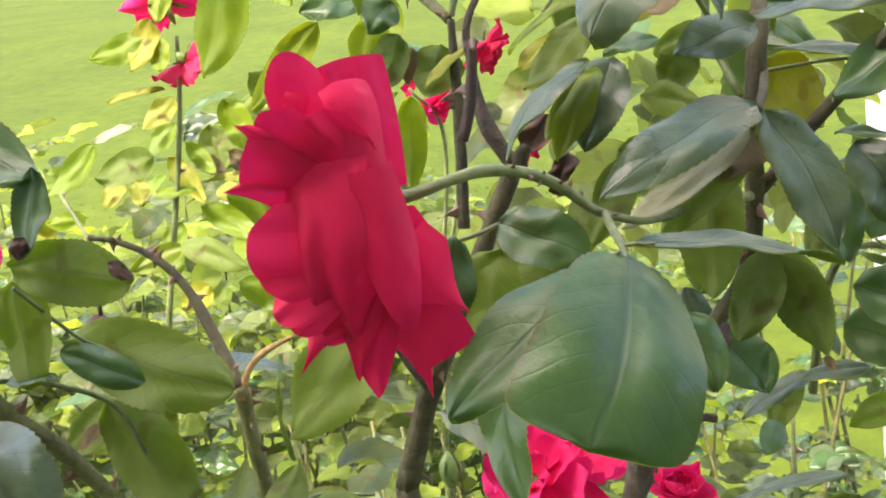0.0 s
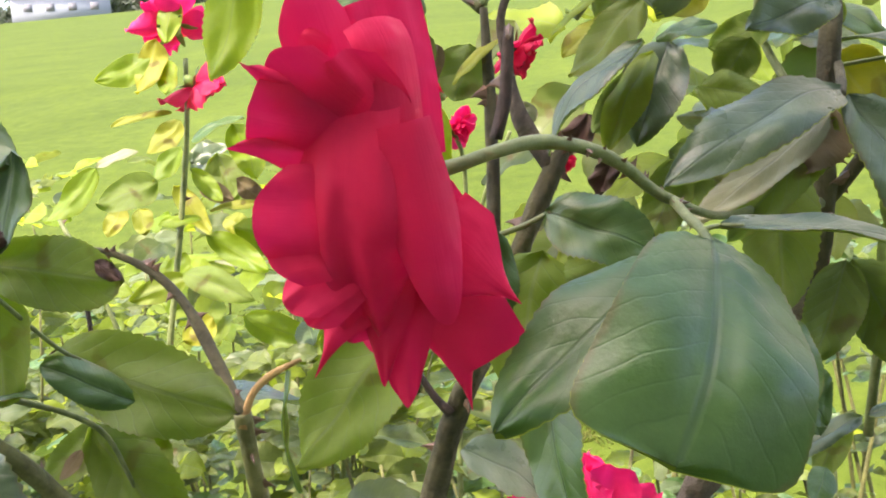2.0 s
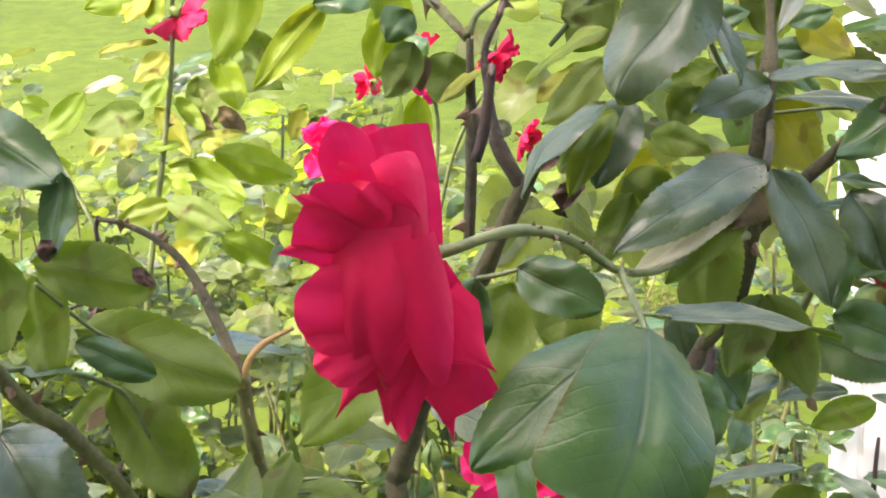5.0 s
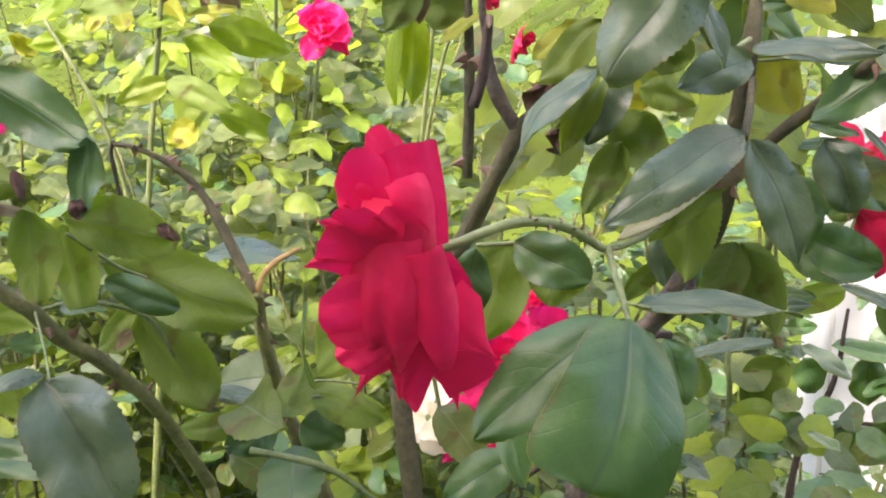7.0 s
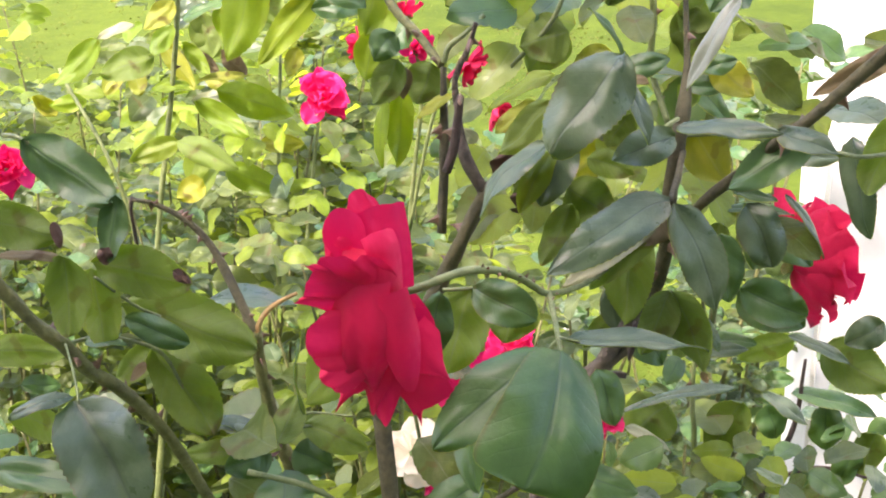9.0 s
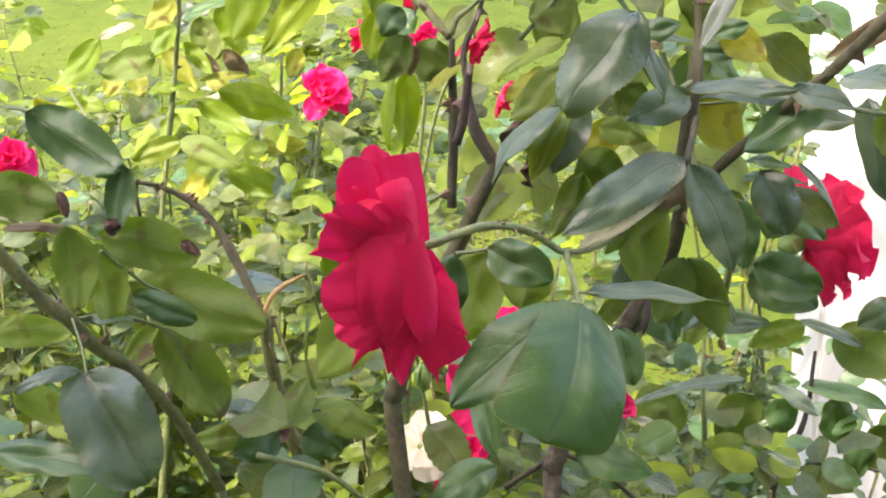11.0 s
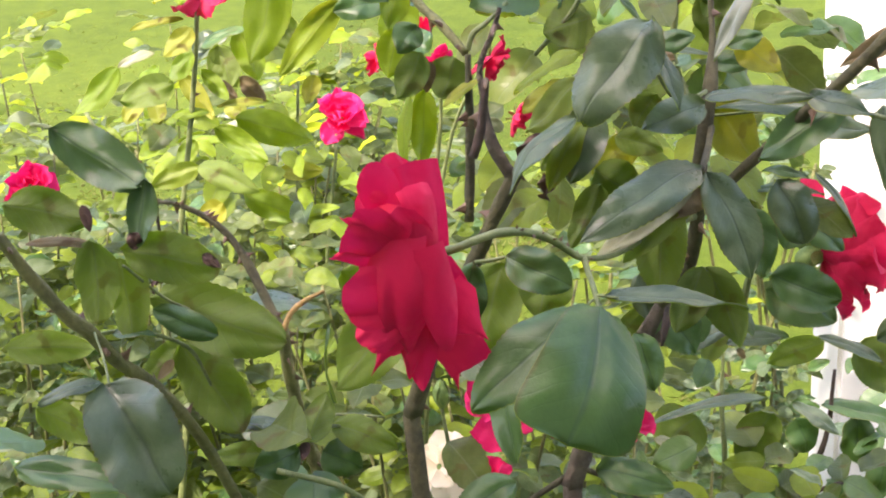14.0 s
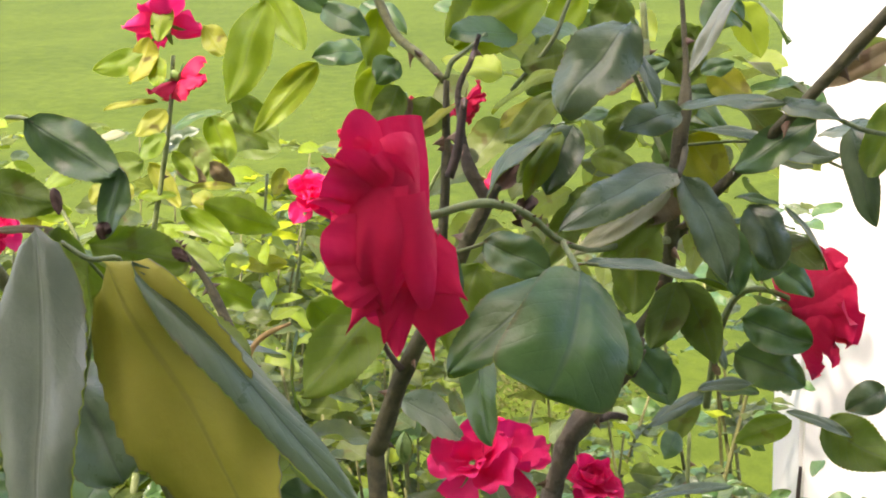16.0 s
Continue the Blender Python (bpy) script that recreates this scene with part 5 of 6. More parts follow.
petal(hero, (0.0184, 0.2710, 1.0901), (0.0278, 0.2710, 1.0709), (-0.2, 0.95, 0.1), 0.0154, PETAL, cup=0.08, arch=-0.05, roll=0.0, wave=0.02, claw=1.0, square=1.0, seed=24)
petal(hero, (0.0162, 0.2680, 1.1080), (0.0049, 0.2540, 1.1257), (-0.15, 0.9, 0.35), 0.0170, PETAL, cup=0.08, arch=-0.05, roll=0.0, wave=0.05, claw=0.35, square=0.6, seed=27)
petal(hero, (0.0174, 0.2580, 1.1148), (0.0212, 0.2640, 1.0789), (-0.45, 0.9, 0), 0.0132, PETAL, cup=0.24, arch=-0.05, roll=0.0, wave=0.01, claw=0.75, square=0.1, seed=30)
petal(hero, (0.0095, 0.2640, 1.1262), (0.0040, 0.2690, 1.0760), (0.12, 0.97, 0.0), 0.0195, PETAL, cup=0.16, arch=-0.2, roll=0.0, wave=0.09, claw=0.8, square=0.5, seed=25, nu=20, nv=20)
# the other blooms of this bush
bloom(bush, (0.2000, 0.5120, 1.0367), (0.86, 0.1, 0.25), 0.0375, PETAL, seed=31, layers=((5, 1.05, 62), (5, 0.95, 42), (3, 0.7, 20)), label='red bloom fully open before the white wall')
cane('cane', ((0.2067, 0.5100, 1.0379, 0.0018), (0.1978, 0.5100, 1.0439, 0.0015), (0.1842, 0.5150, 1.0472, 0.0015), (0.1736, 0.5200, 1.0410, 0.0018), (0.1671, 0.5300, 1.0175, 0.0019), (0.1657, 0.5500, 0.9743, 0.0022)), CANE_GREEN, bush)
bloom(bush, (0.0328, 0.5400, 0.9437), (-0.3, -0.6, 0.7), 0.0262, PETAL_PINK, seed=32, layers=((4, 1.15, 82), (3, 0.95, 55), (2, 0.6, 25)))
bloom(bush, (0.0549, 0.5600, 0.9374), (0.5, -0.4, 0.7), 0.0266, PETAL_PINK, seed=38, layers=((3, 1.15, 75), (3, 0.9, 45)))
bloom(bush, (0.0986, 0.5350, 0.9345), (0.3, -0.5, 0.8), 0.0187, PETAL_PINK, seed=33)
bloom(bush, (-0.0157, 0.6000, 0.8736), (-0.3, -0.7, 0.5), 0.0221, PETAL_CREAM, seed=34, layers=((5, 1.1, 110), (4, 0.7, 80)), label='faded cream bloom past its best')
bloom(bush, (0.0064, 0.6200, 0.8527), (0.2, -0.6, 0.7), 0.0250, PETAL_PINK, seed=37)
bloom(bush, (0.0492, 0.7400, 0.8999), (0.2, -0.8, 0.4), 0.0215, PETAL_PINK, seed=35)
bloom(bush, (-0.2582, 0.5880, 1.0734), (0.2, -0.7, 0.5), 0.0172, PETAL_PINK, seed=36)
# a closed bud and a dried head
bud(bush, (-0.0039, 0.5100, 0.9607), 0.0042)
cane('leaf_stalk', ((-0.0044, 0.5100, 0.9539, 0.0011), (-0.0029, 0.5100, 0.9418, 0.0011), (-0.0001, 0.5100, 0.9209, 0.0012)), CANE_GREEN, bush)
dried_head(bush, (-0.1414, 0.4730, 1.0484), 0.0051)
# canes down to the soil
cane('cane', ((0.1200, 0.6200, -0.0300, 0.0044), (0.1580, 0.6520, 0.3085, 0.0036), (0.1852, 0.7000, 0.7381, 0.0029)), CANE_GREEN, bush, thorns=6, seed=350)
cane('cane', ((0.2000, 0.6600, -0.0300, 0.0056), (0.2360, 0.6960, 0.2929, 0.0046), (0.2471, 0.7500, 0.7062, 0.0037)), CANE_DARK, bush, thorns=6, seed=449)


# ---- background roses ----
UNIT = 0.04


def leaf_kind(seed, length, width, material):
    bm = bmesh.new()
    rng = random.Random(seed)
    blade(bm, length * UNIT, width * UNIT, rng.uniform(0.02, 0.12), rng.uniform(0.1, 0.5), rng.uniform(0, 0.6), rng.uniform(-0.6, 0.6), 0.05, seed, 18, 4, 0.04, 1)
    me = bpy.data.meshes.new("leaf")
    bm.to_mesh(me)
    bm.free()
    me.materials.append(material)
    return me


KINDS = [leaf_kind(40 + i, 1.0, 0.50 + 0.06 * (i % 4), m) for i, m in enumerate((LEAF_FOLIAGE, LEAF_GLINT, LEAF_FOLIAGE, LEAF_FOLIAGE, LEAF_BRIGHT, LEAF_FOLIAGE, LEAF_BRIGHT, LEAF_FOLIAGE, LEAF_BRIGHT, LEAF_TOP))]


def spray(rng, at, direction, size):
    """Poses of five leaflets on one stalk."""
    d = Vector(direction).normalized()
    side = d.cross(Vector((0, 0, 1)))
    side = (side if side.length > 0.1 else Vector((1, 0, 0))).normalized()
    up = side.cross(d)
    out = []
    for along, turn in ((1.0, 0), (0.75, 1), (0.75, -1), (0.35, 1), (0.35, -1)):
        base = Vector(at) + d * size * 1.6 * along
        x = (d * (1.0 if turn == 0 else 0.45) + side * turn * 0.9 + Vector((rng.uniform(-0.25, 0.25), rng.uniform(-0.25, 0.25), rng.uniform(-0.45, 0.05)))).normalized()
        s = size * rng.uniform(0.75, 1.15) * (1.1 if turn == 0 else 0.9)
        face = up + Vector((rng.uniform(-1.0, 1.0), rng.uniform(-1.5, 0.5), 0.1))
        out.append(frame_of(base, base + x, face) @ Matrix.Diagonal((s / UNIT, s / UNIT, s / UNIT, 1)))
    return out


def shrub(label, stems, seed, sprays, size, singles, kinds, low=0.6):
    """A rose shrub: canes from one foot, sprays of leaves along them; the foremost leaves are objects, the rest one mesh."""
    rng = random.Random(seed)
    root = thing("rose_bush", label, "rose bush", group="garden roses")
    poses = []
    for foot, top, r in stems:
        f, t = Vector(foot), Vector(top)
        mid = f.lerp(t, 0.5) + Vector((rng.uniform(-0.09, 0.09), rng.uniform(-0.07, 0.07), 0))
        points = [(*f, r * 1.4), (*mid, r), (*t, r * 0.5)]
        cane("cane", points, CANE_OLIVE, root, thorns=3, sides=7, seed=seed, size=0.005)
        line = smooth_line(points, 12)
        for _ in range(sprays):
            k = min(int(len(line) * rng.uniform(low, 1.02)), len(line) - 1)
            a = rng.uniform(0, 6.283)
            d = (math.cos(a), math.sin(a), rng.uniform(-0.1, 0.6))
            p = Vector(line[k][:3])
            poses += spray(rng, p, d, size * rng.uniform(0.7, 1.2))
    poses.sort(key=lambda m: m.translation.y - 0.35 * m.translation.z)
    for m in poses[:singles]:
        shared("leaf", rng.choice(kinds), root, m)
    rest = poses[singles:]
    for k in range(len(kinds)):
        pick = rest[k::len(kinds)]
        if not pick:
            continue
        me = kinds[k]
        co = np.empty(len(me.vertices) * 3)
        me.vertices.foreach_get("co", co)
        co = co.reshape(-1, 3)
        polys = [tuple(p.vertices) for p in me.polygons]
        uvs = np.empty(len(me.loops) * 2)
        me.uv_layers[0].data.foreach_get("uv", uvs)
        verts, faces = [], []
        for i, m in enumerate(pick):
            a = np.array(m)
            verts.append(co @ a[:3, :3].T + a[:3, 3])
            faces += [tuple(v + i * len(co) for v in p) for p in polys]
        out = bpy.data.meshes.new("foliage")
        out.from_pydata(np.concatenate(verts).tolist(), [], faces)
        out.uv_layers.new().data.foreach_set("uv", np.tile(uvs, len(pick)))
        out.materials.append(me.materials[0])
        ob = new("foliage", out)
        ob.parent = root
        tagged(ob, kind="stuff")
    return root


def stems_in(seed, count, x0, x1, y0, y1, z0, z1, r=0.0034):
    rng = random.Random(seed)
    out = []
    for _ in range(count):
        fx, fy = rng.uniform(x0, x1), rng.uniform(y0, y1)
        out.append(((fx * 0.8 + 0.2 * (x0 + x1) / 2, fy, ground_height(fx, fy) - 0.03), (fx + rng.uniform(-0.16, 0.16), fy + rng.uniform(-0.08, 0.08), rng.uniform(z0, z1)), r))
    return out


# darker leaf kinds that put the shade near the wall into colour
SHADY = [KINDS[0], KINDS[1], KINDS[9], leaf_kind(63, 1.0, 0.6, LEAF_GREY), leaf_kind(64, 1.0, 0.55, LEAF_TOP)]
shrub("low rose bush with bright yellow-green leaves in sun", stems_in(1, 36, -0.82, -0.01, 0.82, 1.4, 0.86, 1.03, 0.0022), 11, 26, 0.038, 290, KINDS, 0.35)
shrub("low rose bush with glossy green leaves", stems_in(2, 24, -0.33, 0.17, 0.70, 1.05, 0.77, 0.97, 0.0022), 12, 22, 0.035, 290, KINDS, 0.35)
right_shrub = shrub("sparse rose bush with dull green leaves by the wall", stems_in(3, 12, 0.09, 0.32, 0.78, 1.25, 0.52, 0.74), 13, 34, 0.027, 290, SHADY, 0.3)
shrub("upright rose bush with sunlit yellow-green leaves", stems_in(6, 16, -0.59, -0.09, 1.18, 1.5, 1.0, 1.14, 0.0022), 16, 10, 0.038, 180, [KINDS[0], leaf_kind(92, 1.0, 0.6, LEAF_BACKLIT), KINDS[6], leaf_kind(90, 1.0, 0.55, LEAF_FOLIAGE), KINDS[1]], 0.75)
shrub("rose bush further out with sunlit leaves", stems_in(4, 22, -1.07, 0.21, 1.4, 1.8, 0.78, 0.93), 14, 16, 0.042, 200, KINDS)
shrub("tall loose rose bush with light green leaves near the wall", stems_in(5, 8, 0.10, 0.36, 1.3, 1.45, 0.78, 1.03), 15, 14, 0.037, 200, SHADY, 0.4)


def fill_leaves(seed, count, lo, hi, size, kinds, parent=bush):
    """More leaflets of the first bush, inside its crown."""
    rng = random.Random(seed)
    for _ in range(count):
        at = [rng.uniform(a, b) for a, b in zip(lo, hi)]
        m = spray(rng, at, (rng.uniform(-1, 1), rng.uniform(-1, 0.3), rng.uniform(-0.6, 0.3)), size)[0]
        shared("leaf", kinds[rng.randrange(len(kinds))], parent, m)


DULL = [leaf_kind(70 + i, 1.0, 0.55 + 0.07 * i, m) for i, m in enumerate((LEAF_TOP, LEAF_FOLIAGE, LEAF_TOP, LEAF_GREY))]
LIT = [leaf_kind(80 + i, 1.0, 0.6, m) for i, m in enumerate((LEAF_BRIGHT, LEAF_UNDER, LEAF_FOLIAGE))]
fill_leaves(1, 26, (0.051, 0.46, 1.086), (0.184, 0.58, 1.205), 0.0315, LIT)
fill_leaves(7, 18, (0.051, 0.58, 1.072), (0.150, 0.75, 1.156), 0.0332, LIT)
fill_leaves(6, 26, (0.092, 0.46, 1.119), (0.179, 0.58, 1.180), 0.0291, DULL + LIT)
fill_leaves(2, 16, (-0.206, 0.44, 0.912), (-0.024, 0.56, 1.023), 0.0382, DULL)
fill_leaves(3, 14, (0.076, 0.50, 0.876), (0.184, 0.70, 0.984), 0.0224, DULL)
fill_leaves(4, 34, (0.092, 0.50, 1.142), (0.185, 0.75, 1.280), 0.0357, DULL + LIT[:2])

fill_leaves(5, 40, (0.283, 0.70, 0.702), (0.424, 0.84, 0.878), 0.0232, [DULL[0], DULL[2], DULL[3]], right_shrub)

# ---- tall shoot with a bloom ----
tall = thing("rose_bush", "tall thin rose shoot with yellow-green leaves", "rose bush", group="garden roses")


cane('cane', ((-0.3600, 0.9200, -0.0300, 0.0050), (-0.3500, 0.9200, 0.3970, 0.0041), (-0.2864, 0.9200, 0.8150, 0.0036)), CANE_GREEN, tall, thorns=3, seed=42)
bloom(tall, (-0.2293, 0.8700, 1.2226), (-0.3, 0.45, 0.6), 0.0301, PETAL_PINK, seed=51, layers=((4, 1.1, 80), (4, 0.9, 50), (3, 0.6, 25)))
bloom(tall, (-0.2179, 0.8660, 1.1773), (0.35, 0.3, -0.55), 0.0251, PETAL, seed=52, layers=((4, 1.1, 80), (4, 0.9, 50), (3, 0.6, 25)))
bloom(tall, (-0.0956, 0.7900, 1.0796), (0.3, -0.55, 0.6), 0.0236, PETAL_PINK, seed=53)
bloom(tall, (-0.0242, 0.7350, 1.1461), (-0.5, 0.2, 0.5), 0.0152, PETAL, seed=54, layers=((4, 1.1, 80), (4, 0.9, 50), (3, 0.6, 25)))
bloom(tall, (-0.0557, 0.7400, 1.1281), (-0.7, 0.2, 0.1), 0.0128, PETAL, seed=55, layers=((4, 1.1, 80), (4, 0.9, 50), (3, 0.6, 25)))
bloom(tall, (-0.0150, 0.7350, 1.1263), (0.3, -0.5, -0.3), 0.0127, PETAL_PINK, seed=56, layers=((4, 1.1, 80), (4, 0.9, 50), (3, 0.6, 25)))
bloom(tall, (0.0301, 0.5000, 1.1469), (0.5, -0.2, -0.5), 0.0125, PETAL, seed=57, layers=((4, 1.1, 80), (4, 0.9, 50), (3, 0.6, 25)))
bloom(tall, (0.0417, 0.6200, 1.1008), (0.5, -0.2, -0.3), 0.0116, PETAL, seed=58, layers=((4, 1.1, 80), (4, 0.9, 50), (3, 0.6, 25)))
leaf(tall, (-0.2872, 0.8400, 1.1218), (-0.3257, 0.8280, 1.0863), (0.1, 1, -0.3), 0.0227, BACKLIT)
leaf(tall, (-0.2588, 0.8500, 1.1321), (-0.2871, 0.8380, 1.1230), (0, -0.6, 0.8), 0.0119, PALE)
leaf(tall, (-0.2246, 0.8500, 1.1512), (-0.2476, 0.8380, 1.1295), (0.1, 1, -0.3), 0.0206, YELLOW)
leaf(tall, (-0.2235, 0.8400, 1.1322), (-0.2431, 0.8280, 1.1096), (0.1, 1, -0.3), 0.0172, BACKLIT)
leaf(tall, (-0.2342, 0.8600, 1.1583), (-0.2765, 0.8480, 1.1513), (0, -0.6, 0.8), 0.0096, YELLOW)
leaf(tall, (-0.2390, 0.8300, 1.1091), (-0.2819, 0.8180, 1.0975), (0.1, 1, -0.3), 0.0286, MID)
leaf(tall, (-0.2181, 0.8500, 1.1357), (-0.1740, 0.8380, 1.1483), (0, -0.6, 0.8), 0.0182, DARK)
leaf(tall, (-0.1925, 0.8700, 1.1467), (-0.1742, 0.8580, 1.1043), (0.1, 1, -0.3), 0.0260, BACKLIT)
leaf(tall, (-0.2235, 0.8600, 1.1158), (-0.1994, 0.8480, 1.0906), (0.1, 1, -0.3), 0.0137, BACKLIT)
leaf(tall, (-0.2270, 0.8800, 1.1040), (-0.1967, 0.8680, 1.0906), (0.1, 1, -0.3), 0.0148, DRY)
leaf(tall, (-0.1968, 0.8800, 1.1056), (-0.1732, 0.8680, 1.0858), (0.1, 1, -0.3), 0.0157, DRY)
leaf(tall, (-0.1708, 0.8700, 1.0854), (-0.2127, 0.8580, 1.0839), (0, -0.6, 0.8), 0.0106, YELLOW)
leaf(tall, (-0.2094, 0.9000, 1.0685), (-0.1391, 0.8880, 1.0479), (0.1, 1, -0.3), 0.0313, BACKLIT)
leaf(tall, (-0.2173, 0.8600, 1.0668), (-0.1704, 0.8480, 1.0379), (0.1, 1, -0.3), 0.0209, BACKLIT)
leaf(tall, (-0.2170, 0.8000, 1.0448), (-0.1654, 0.7880, 1.0244), (0, -1, 0.5), 0.0215, MID)
leaf(tall, (-0.2220, 0.8200, 1.0401), (-0.2614, 0.8080, 1.0278), (0.1, 1, -0.3), 0.0198, BRIGHT)
leaf(tall, (-0.2082, 0.9000, 0.9985), (-0.1519, 0.8880, 0.9758), (0.1, 1, -0.3), 0.0262, BACKLIT)
leaf(tall, (-0.1664, 0.9000, 0.9746), (-0.1193, 0.8880, 0.9863), (0, -0.6, 0.8), 0.0135, BACKLIT)
leaf(tall, (-0.2889, 0.8800, 1.0936), (-0.2973, 0.8680, 1.0710), (0.1, 1, -0.3), 0.0181, YELLOW)
leaf(tall, (-0.2750, 0.8800, 1.0894), (-0.2672, 0.8680, 1.0702), (0.1, 1, -0.3), 0.0181, YELLOW)
leaf(tall, (-0.2386, 0.8500, 1.1983), (-0.2805, 0.8380, 1.1840), (0.1, 1, -0.3), 0.0230, BACKLIT)
leaf(tall, (-0.2352, 0.8500, 1.2099), (-0.2507, 0.8380, 1.1726), (0.1, 1, -0.3), 0.0246, YELLOW)
leaf(tall, (-0.2248, 0.8600, 1.2410), (-0.2298, 0.8480, 1.2076), (0.1, 1, -0.3), 0.0193, BACKLIT)
leaf(tall, (-0.1786, 0.9000, 1.1643), (-0.1380, 0.8880, 1.1226), (0.1, 1, -0.3), 0.0279, MID)
leaf(tall, (-0.2318, 0.8500, 1.1961), (-0.2282, 0.8380, 1.1701), (0.1, 1, -0.3), 0.0174, BACKLIT)
leaf(tall, (-0.1948, 0.8700, 1.2213), (-0.1754, 0.8580, 1.1970), (0.1, 1, -0.3), 0.0220, YELLOW)
leaf(tall, (-0.3196, 0.8800, 1.0641), (-0.3494, 0.8680, 1.0634), (0.1, 1, -0.3), 0.0165, BACKLIT)
leaf(tall, (-0.3574, 0.9000, 1.0476), (-0.3717, 0.8880, 1.0676), (0.1, 1, -0.3), 0.0169, YELLOW)
leaf(tall, (-0.2422, 0.8800, 1.0536), (-0.2580, 0.8680, 1.0307), (0.1, 1, -0.3), 0.0181, BACKLIT)
leaf(tall, (-0.2233, 0.8700, 1.0782), (-0.2535, 0.8580, 1.0765), (0, -0.6, 0.8), 0.0122, BACKLIT)
leaf(tall, (-0.1854, 0.9500, 1.0097), (-0.1412, 0.9380, 1.0102), (0.1, 1, -0.3), 0.0179, YELLOW)
leaf(tall, (-0.1991, 0.8000, 1.0118), (-0.2181, 0.7880, 0.9999), (0.1, 1, -0.3), 0.0222, YELLOW)
cane('cane', ((-0.2210, 0.8650, 1.1971, 0.0018), (-0.2248, 0.8650, 1.1527, 0.0020), (-0.2328, 0.8650, 1.1042, 0.0022), (-0.2449, 0.8650, 1.0427, 0.0024), (-0.2595, 0.8650, 0.9718, 0.0024), (-0.2708, 0.8650, 0.9037, 0.0024)), CANE_GREEN, tall, thorns=6, seed=41)
leaf(tall, (-0.2721, 1.0000, 1.1154), (-0.2316, 0.9900, 1.1346), (0, -1, 0.5), 0.0197, GREY)
leaf(tall, (-0.2439, 0.9800, 1.1267), (-0.2238, 0.9700, 1.0864), (0.1, 1, -0.3), 0.0297, MID)
leaf(tall, (-0.2212, 1.0000, 1.1398), (-0.1537, 0.9900, 1.1147), (0.1, 1, -0.3), 0.0437, MID)
leaf(tall, (-0.2711, 0.9500, 1.1040), (-0.2407, 0.9400, 1.0622), (0.1, 1, -0.3), 0.0190, YELLOW)
leaf(tall, (-0.2473, 1.0000, 1.1365), (-0.2689, 0.9900, 1.1223), (0, -1, 0.5), 0.0204, GREY)
leaf(tall, (-0.2401, 0.9800, 1.1277), (-0.2283, 0.9700, 1.0868), (0.1, 1, -0.3), 0.0370, MID)
leaf(tall, (-0.1906, 1.0300, 1.0493), (-0.2677, 1.0200, 1.0370), (0.1, 1, -0.9), 0.0373, PALE, arch=0.05)
leaf(tall, (-0.2014, 1.0300, 1.0551), (-0.2620, 1.0200, 1.0526), (0, -0.4, 1), 0.0169, GREY)
leaf(tall, (-0.1434, 0.9500, 1.0977), (-0.1538, 0.9400, 1.0736), (0.1, 1, -0.3), 0.0185, YELLOW)
cane('cane', ((-0.3405, 0.8800, 1.0926, 0.0014), (-0.3310, 0.8700, 1.0793, 0.0017), (-0.2968, 0.8500, 1.0235, 0.0017), (-0.2806, 0.8500, 0.9574, 0.0021), (-0.2773, 0.8500, 0.8613, 0.0022)), CANE_GREEN, tall, thorns=2)
cane('cane', ((-0.1353, 1.0000, 1.0363, 0.0016), (-0.1559, 1.0000, 0.9100, 0.0020), (-0.1752, 1.0000, 0.7343, 0.0026)), CANE_GREEN, tall)
cane('cane', ((-0.1604, 0.9500, 1.0930, 0.0014), (-0.1695, 0.9500, 0.9923, 0.0019), (-0.1783, 0.9500, 0.8674, 0.0023)), CANE_GREEN, tall)
cane('cane', ((-0.0297, 0.7200, 1.1366, 0.0011), (-0.0130, 0.7400, 1.1015, 0.0014), (-0.0285, 0.7600, 0.9800, 0.0018), (-0.0469, 0.7600, 0.7399, 0.0021)), CANE_GREEN, tall)
cane('cane', ((0.0172, 0.7200, 1.1197, 0.0011), (-0.0059, 0.7400, 1.0723, 0.0014), (-0.0285, 0.7600, 0.9800, 0.0016)), CANE_GREEN, tall)
leaf(tall, (-0.2064, 0.9500, 1.1360), (-0.1553, 0.9350, 1.1183), (0.1, -1, 0.3), 0.0384, MID)
leaf(tall, (-0.2298, 0.9500, 1.0737), (-0.2052, 0.9350, 1.0639), (0.1, -1, 0.35), 0.0181, YELLOW)
leaf(tall, (-0.2789, 0.9500, 1.0354), (-0.2305, 0.9350, 1.0430), (0, -0.6, 0.8), 0.0183, BACKLIT)
leaf(tall, (-0.2702, 0.9500, 1.0255), (-0.2817, 0.9350, 1.0005), (0.1, -1, 0.35), 0.0230, BACKLIT)


# leaf kinds of the tall shoot, mostly in the painted backlit green
GLOWING = [leaf_kind(95 + i, 1.0, 0.56 + 0.05 * i, m) for i, m in enumerate((LEAF_BACKLIT, LEAF_BACKLIT, LEAF_BRIGHT, LEAF_FOLIAGE))]
fill_leaves(8, 34, (-0.30, 0.88, 0.99), (-0.13, 1.0, 1.075), 0.028, GLOWING, tall)


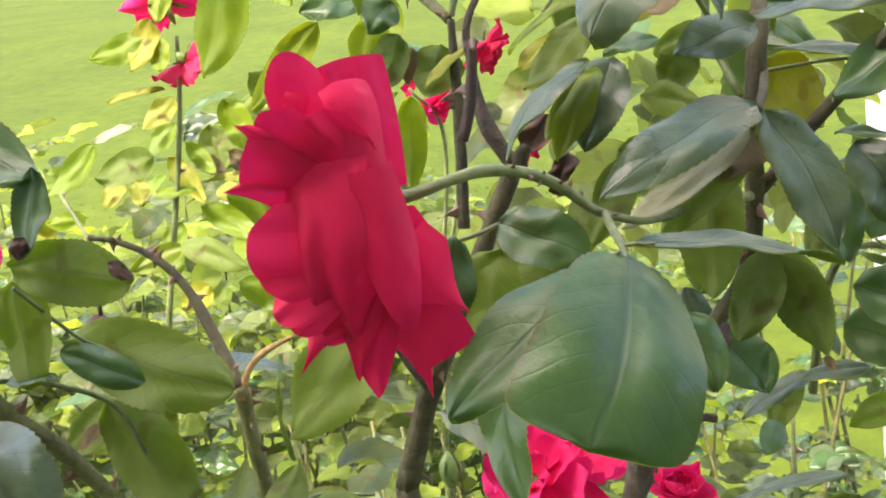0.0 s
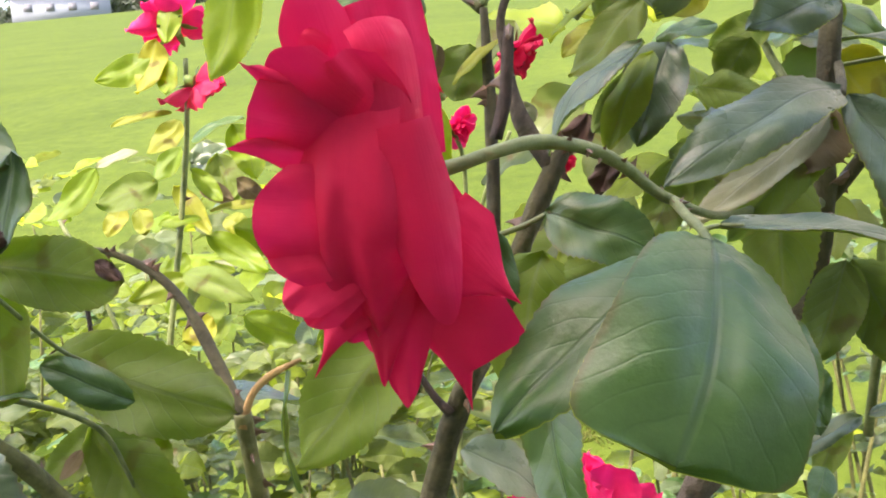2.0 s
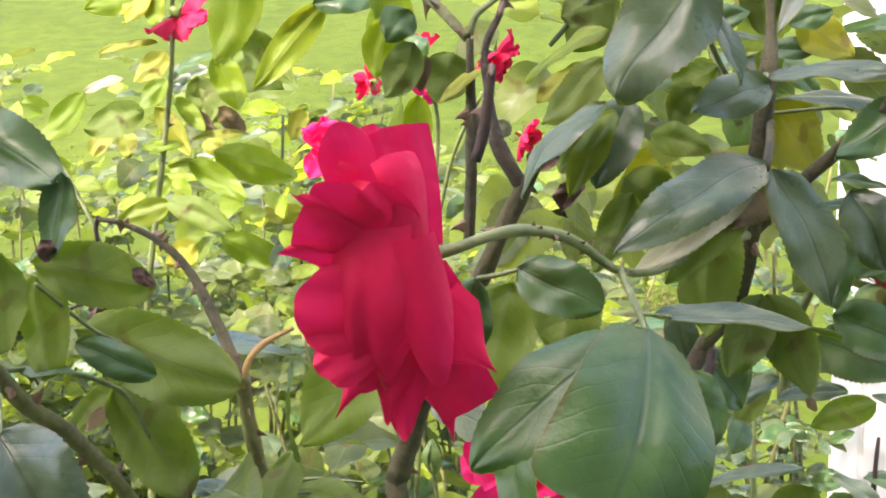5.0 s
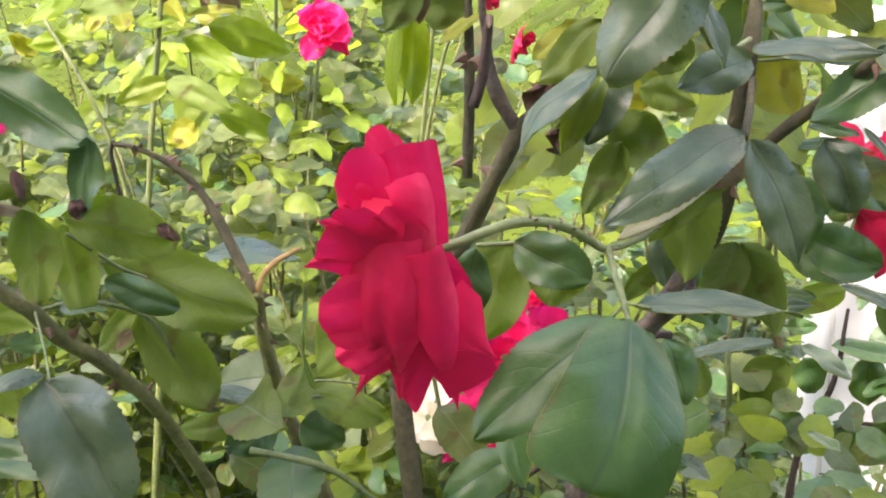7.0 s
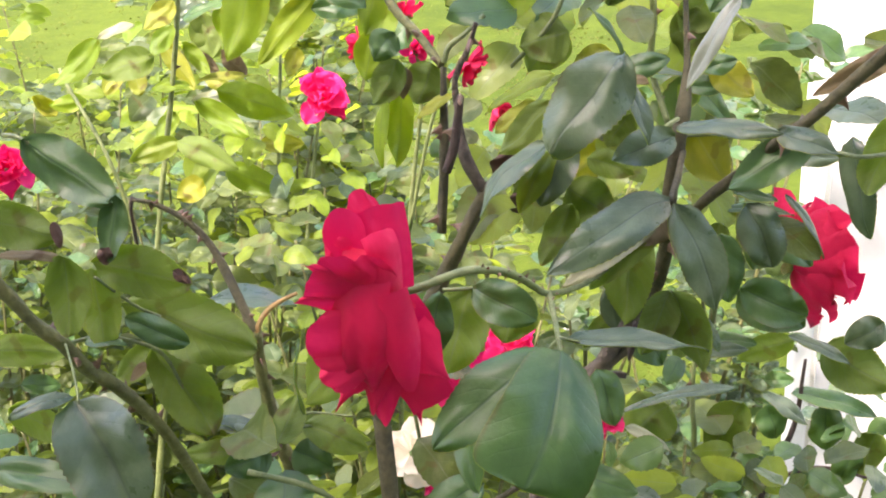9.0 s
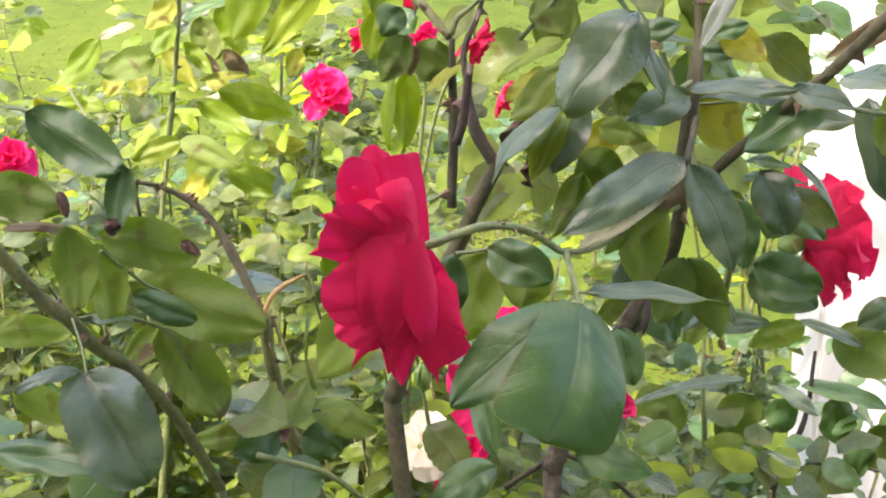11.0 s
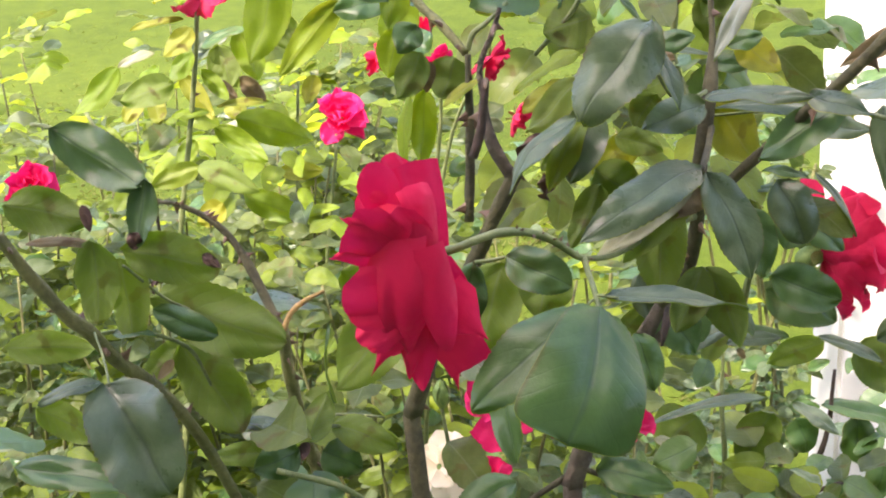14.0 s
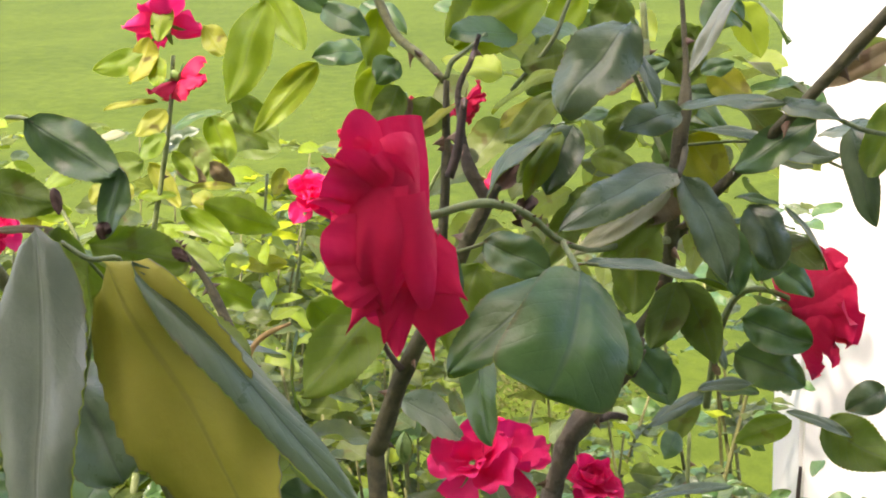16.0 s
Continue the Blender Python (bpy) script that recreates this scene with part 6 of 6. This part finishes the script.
# ---- the crest: far trees and a pale house ----
def far_tree(x, y, height, seed):
    rng = random.Random(seed)
    z = ground_height(x, y)
    root = thing("tree", "distant dark green broadleaf tree on the crest", "tree", group="trees on the crest")
    tube("trunk", [(x, y, z - 0.2, 0.25), (x + 0.1, y, z + height * 0.35, 0.2), (x, y, z + height * 0.7, 0.08)], BARK, root, 7, 4)
    for k in range(4):
        a = k * 1.7 + rng.random()
        tube("limb", [(x, y, z + height * 0.3, 0.1), (x + math.cos(a) * height * 0.25, y + math.sin(a) * height * 0.25, z + height * (0.5 + 0.1 * k), 0.03)], BARK, root, 5, 3)
    n = 900
    verts, faces = [], []
    lobes = [(rng.uniform(-0.45, 0.45) * height, rng.uniform(-0.3, 0.3) * height, rng.uniform(0.3, 0.8) * height, rng.uniform(0.16, 0.3) * height) for _ in range(9)]
    for i in range(n):
        lx, ly, lz, r = rng.choice(lobes)
        d = Vector((rng.gauss(0, 1), rng.gauss(0, 1), rng.gauss(0, 0.8))).normalized() * r * rng.uniform(0.6, 1.05)
        c = Vector((x + lx, y + ly, z + lz)) + d
        q = Euler((rng.uniform(0, 6), rng.uniform(0, 6), rng.uniform(0, 6))).to_matrix()
        s = rng.uniform(0.12, 0.3) * height / 5
        b = len(verts)
        verts += [tuple(c + q @ Vector(p) * s) for p in ((-1, -0.6, 0), (1, -0.6, 0.2), (0.8, 0.7, 0), (-0.8, 0.7, 0.3))]
        faces.append((b, b + 1, b + 2, b + 3))
    me = bpy.data.meshes.new("crown")
    me.from_pydata(verts, [], faces)
    me.uv_layers.new()
    me.materials.append(HAZY_CROWN)
    ob = new("crown", me)
    ob.parent = root
    return root


for i, (az, dist, h) in enumerate(((-34.6, 152, 7.0), (-31.7, 156, 6.0), (-29.6, 150, 5.4), (-24.8, 158, 8.2), (-23.8, 160, 9.0), (-22.7, 156, 6.5), (-21.5, 158, 7.2), (-20.5, 156, 6.4), (-19.2, 158, 7.6), (-17.7, 152, 7.0), (-16.7, 154, 8.0), (-15.5, 152, 6.6), (-13.0, 154, 7.4), (-8.9, 152, 7.6), (-3.9, 154, 8.0), (2.7, 152, 7.4), (8.5, 156, 8.0))):
    far_tree(dist * math.sin(radians(az)), dist * math.cos(radians(az)), h, 60 + i)


def far_hedge(az0, az1, dist, height, seed):
    """A clipped row of bushes along the crest."""
    rng = random.Random(seed)
    root = thing("hedge", "distant dark hedge along the crest of the meadow", "hedge", group="hedges on the crest")
    verts, faces = [], []
    for _ in range(1500):
        az, r = radians(rng.uniform(az0, az1)), dist + rng.uniform(-0.8, 0.8)
        x, y = r * math.sin(az), r * math.cos(az)
        top = height * (0.85 + 0.3 * noise.noise(Vector((x * 0.4, y * 0.4, seed))))
        c = Vector((x, y, ground_height(x, y) + rng.uniform(0.0, top)))
        q = Euler((rng.uniform(0, 6), rng.uniform(0, 6), rng.uniform(0, 6))).to_matrix()
        s = rng.uniform(0.15, 0.35)
        b = len(verts)
        verts += [tuple(c + q @ Vector(p) * s) for p in ((-1, -0.6, 0), (1, -0.6, 0.2), (0.8, 0.7, 0), (-0.8, 0.7, 0.3))]
        faces.append((b, b + 1, b + 2, b + 3))
    me = bpy.data.meshes.new("foliage")
    me.from_pydata(verts, [], faces)
    me.uv_layers.new()
    me.materials.append(HAZY_CROWN)
    ob = new("foliage", me)
    ob.parent = root


far_hedge(-29.4, -25.9, 145, 3.2, 5)
far_hedge(-21.6, -19.0, 145, 3.0, 6)


def far_house(az, dist):
    x, y = dist * math.sin(radians(az)), dist * math.cos(radians(az))
    z = ground_height(x, y)
    root = thing("house", "low pale house with a grey roof on the crest", "house")
    bm = bmesh.new()
    bmesh.ops.create_cube(bm, size=1.0)
    bmesh.ops.transform(bm, matrix=Matrix.Translation((x, y, z + 1.6)) @ Matrix.Rotation(radians(-az), 4, "Z") @ Matrix.Diagonal((11.6, 5, 3.6, 1)), verts=bm.verts)
    part("wall", bm, HAZY_FAR_WALL, root)
    bm = bmesh.new()
    pts = [bm.verts.new(p) for p in ((-6.1, -2.9, 0), (6.1, -2.9, 0), (6.1, 2.9, 0), (-6.1, 2.9, 0), (-5.2, 0, 1.4), (5.2, 0, 1.4))]
    for f in ((0, 1, 5, 4), (2, 3, 4, 5), (1, 2, 5), (3, 0, 4), (3, 2, 1, 0)):
        bm.faces.new([pts[i] for i in f])
    bmesh.ops.transform(bm, matrix=Matrix.Translation((x, y, z + 3.4)) @ Matrix.Rotation(radians(-az), 4, "Z"), verts=bm.verts)
    part("roof", bm, ROOF_DARK, root)
    for k in (-3.9, -1.3, 1.3, 3.9):
        bm = bmesh.new()
        bmesh.ops.create_cube(bm, size=1.0)
        bmesh.ops.transform(bm, matrix=Matrix.Translation((x, y, z + 1.5)) @ Matrix.Rotation(radians(-az), 4, "Z") @ Matrix.Translation((k, -2.52, 0.4)) @ Matrix.Diagonal((1.0, 0.08, 0.9, 1)), verts=bm.verts)
        part("window", bm, ROOF_DARK, root)


far_house(-24.0, 146)
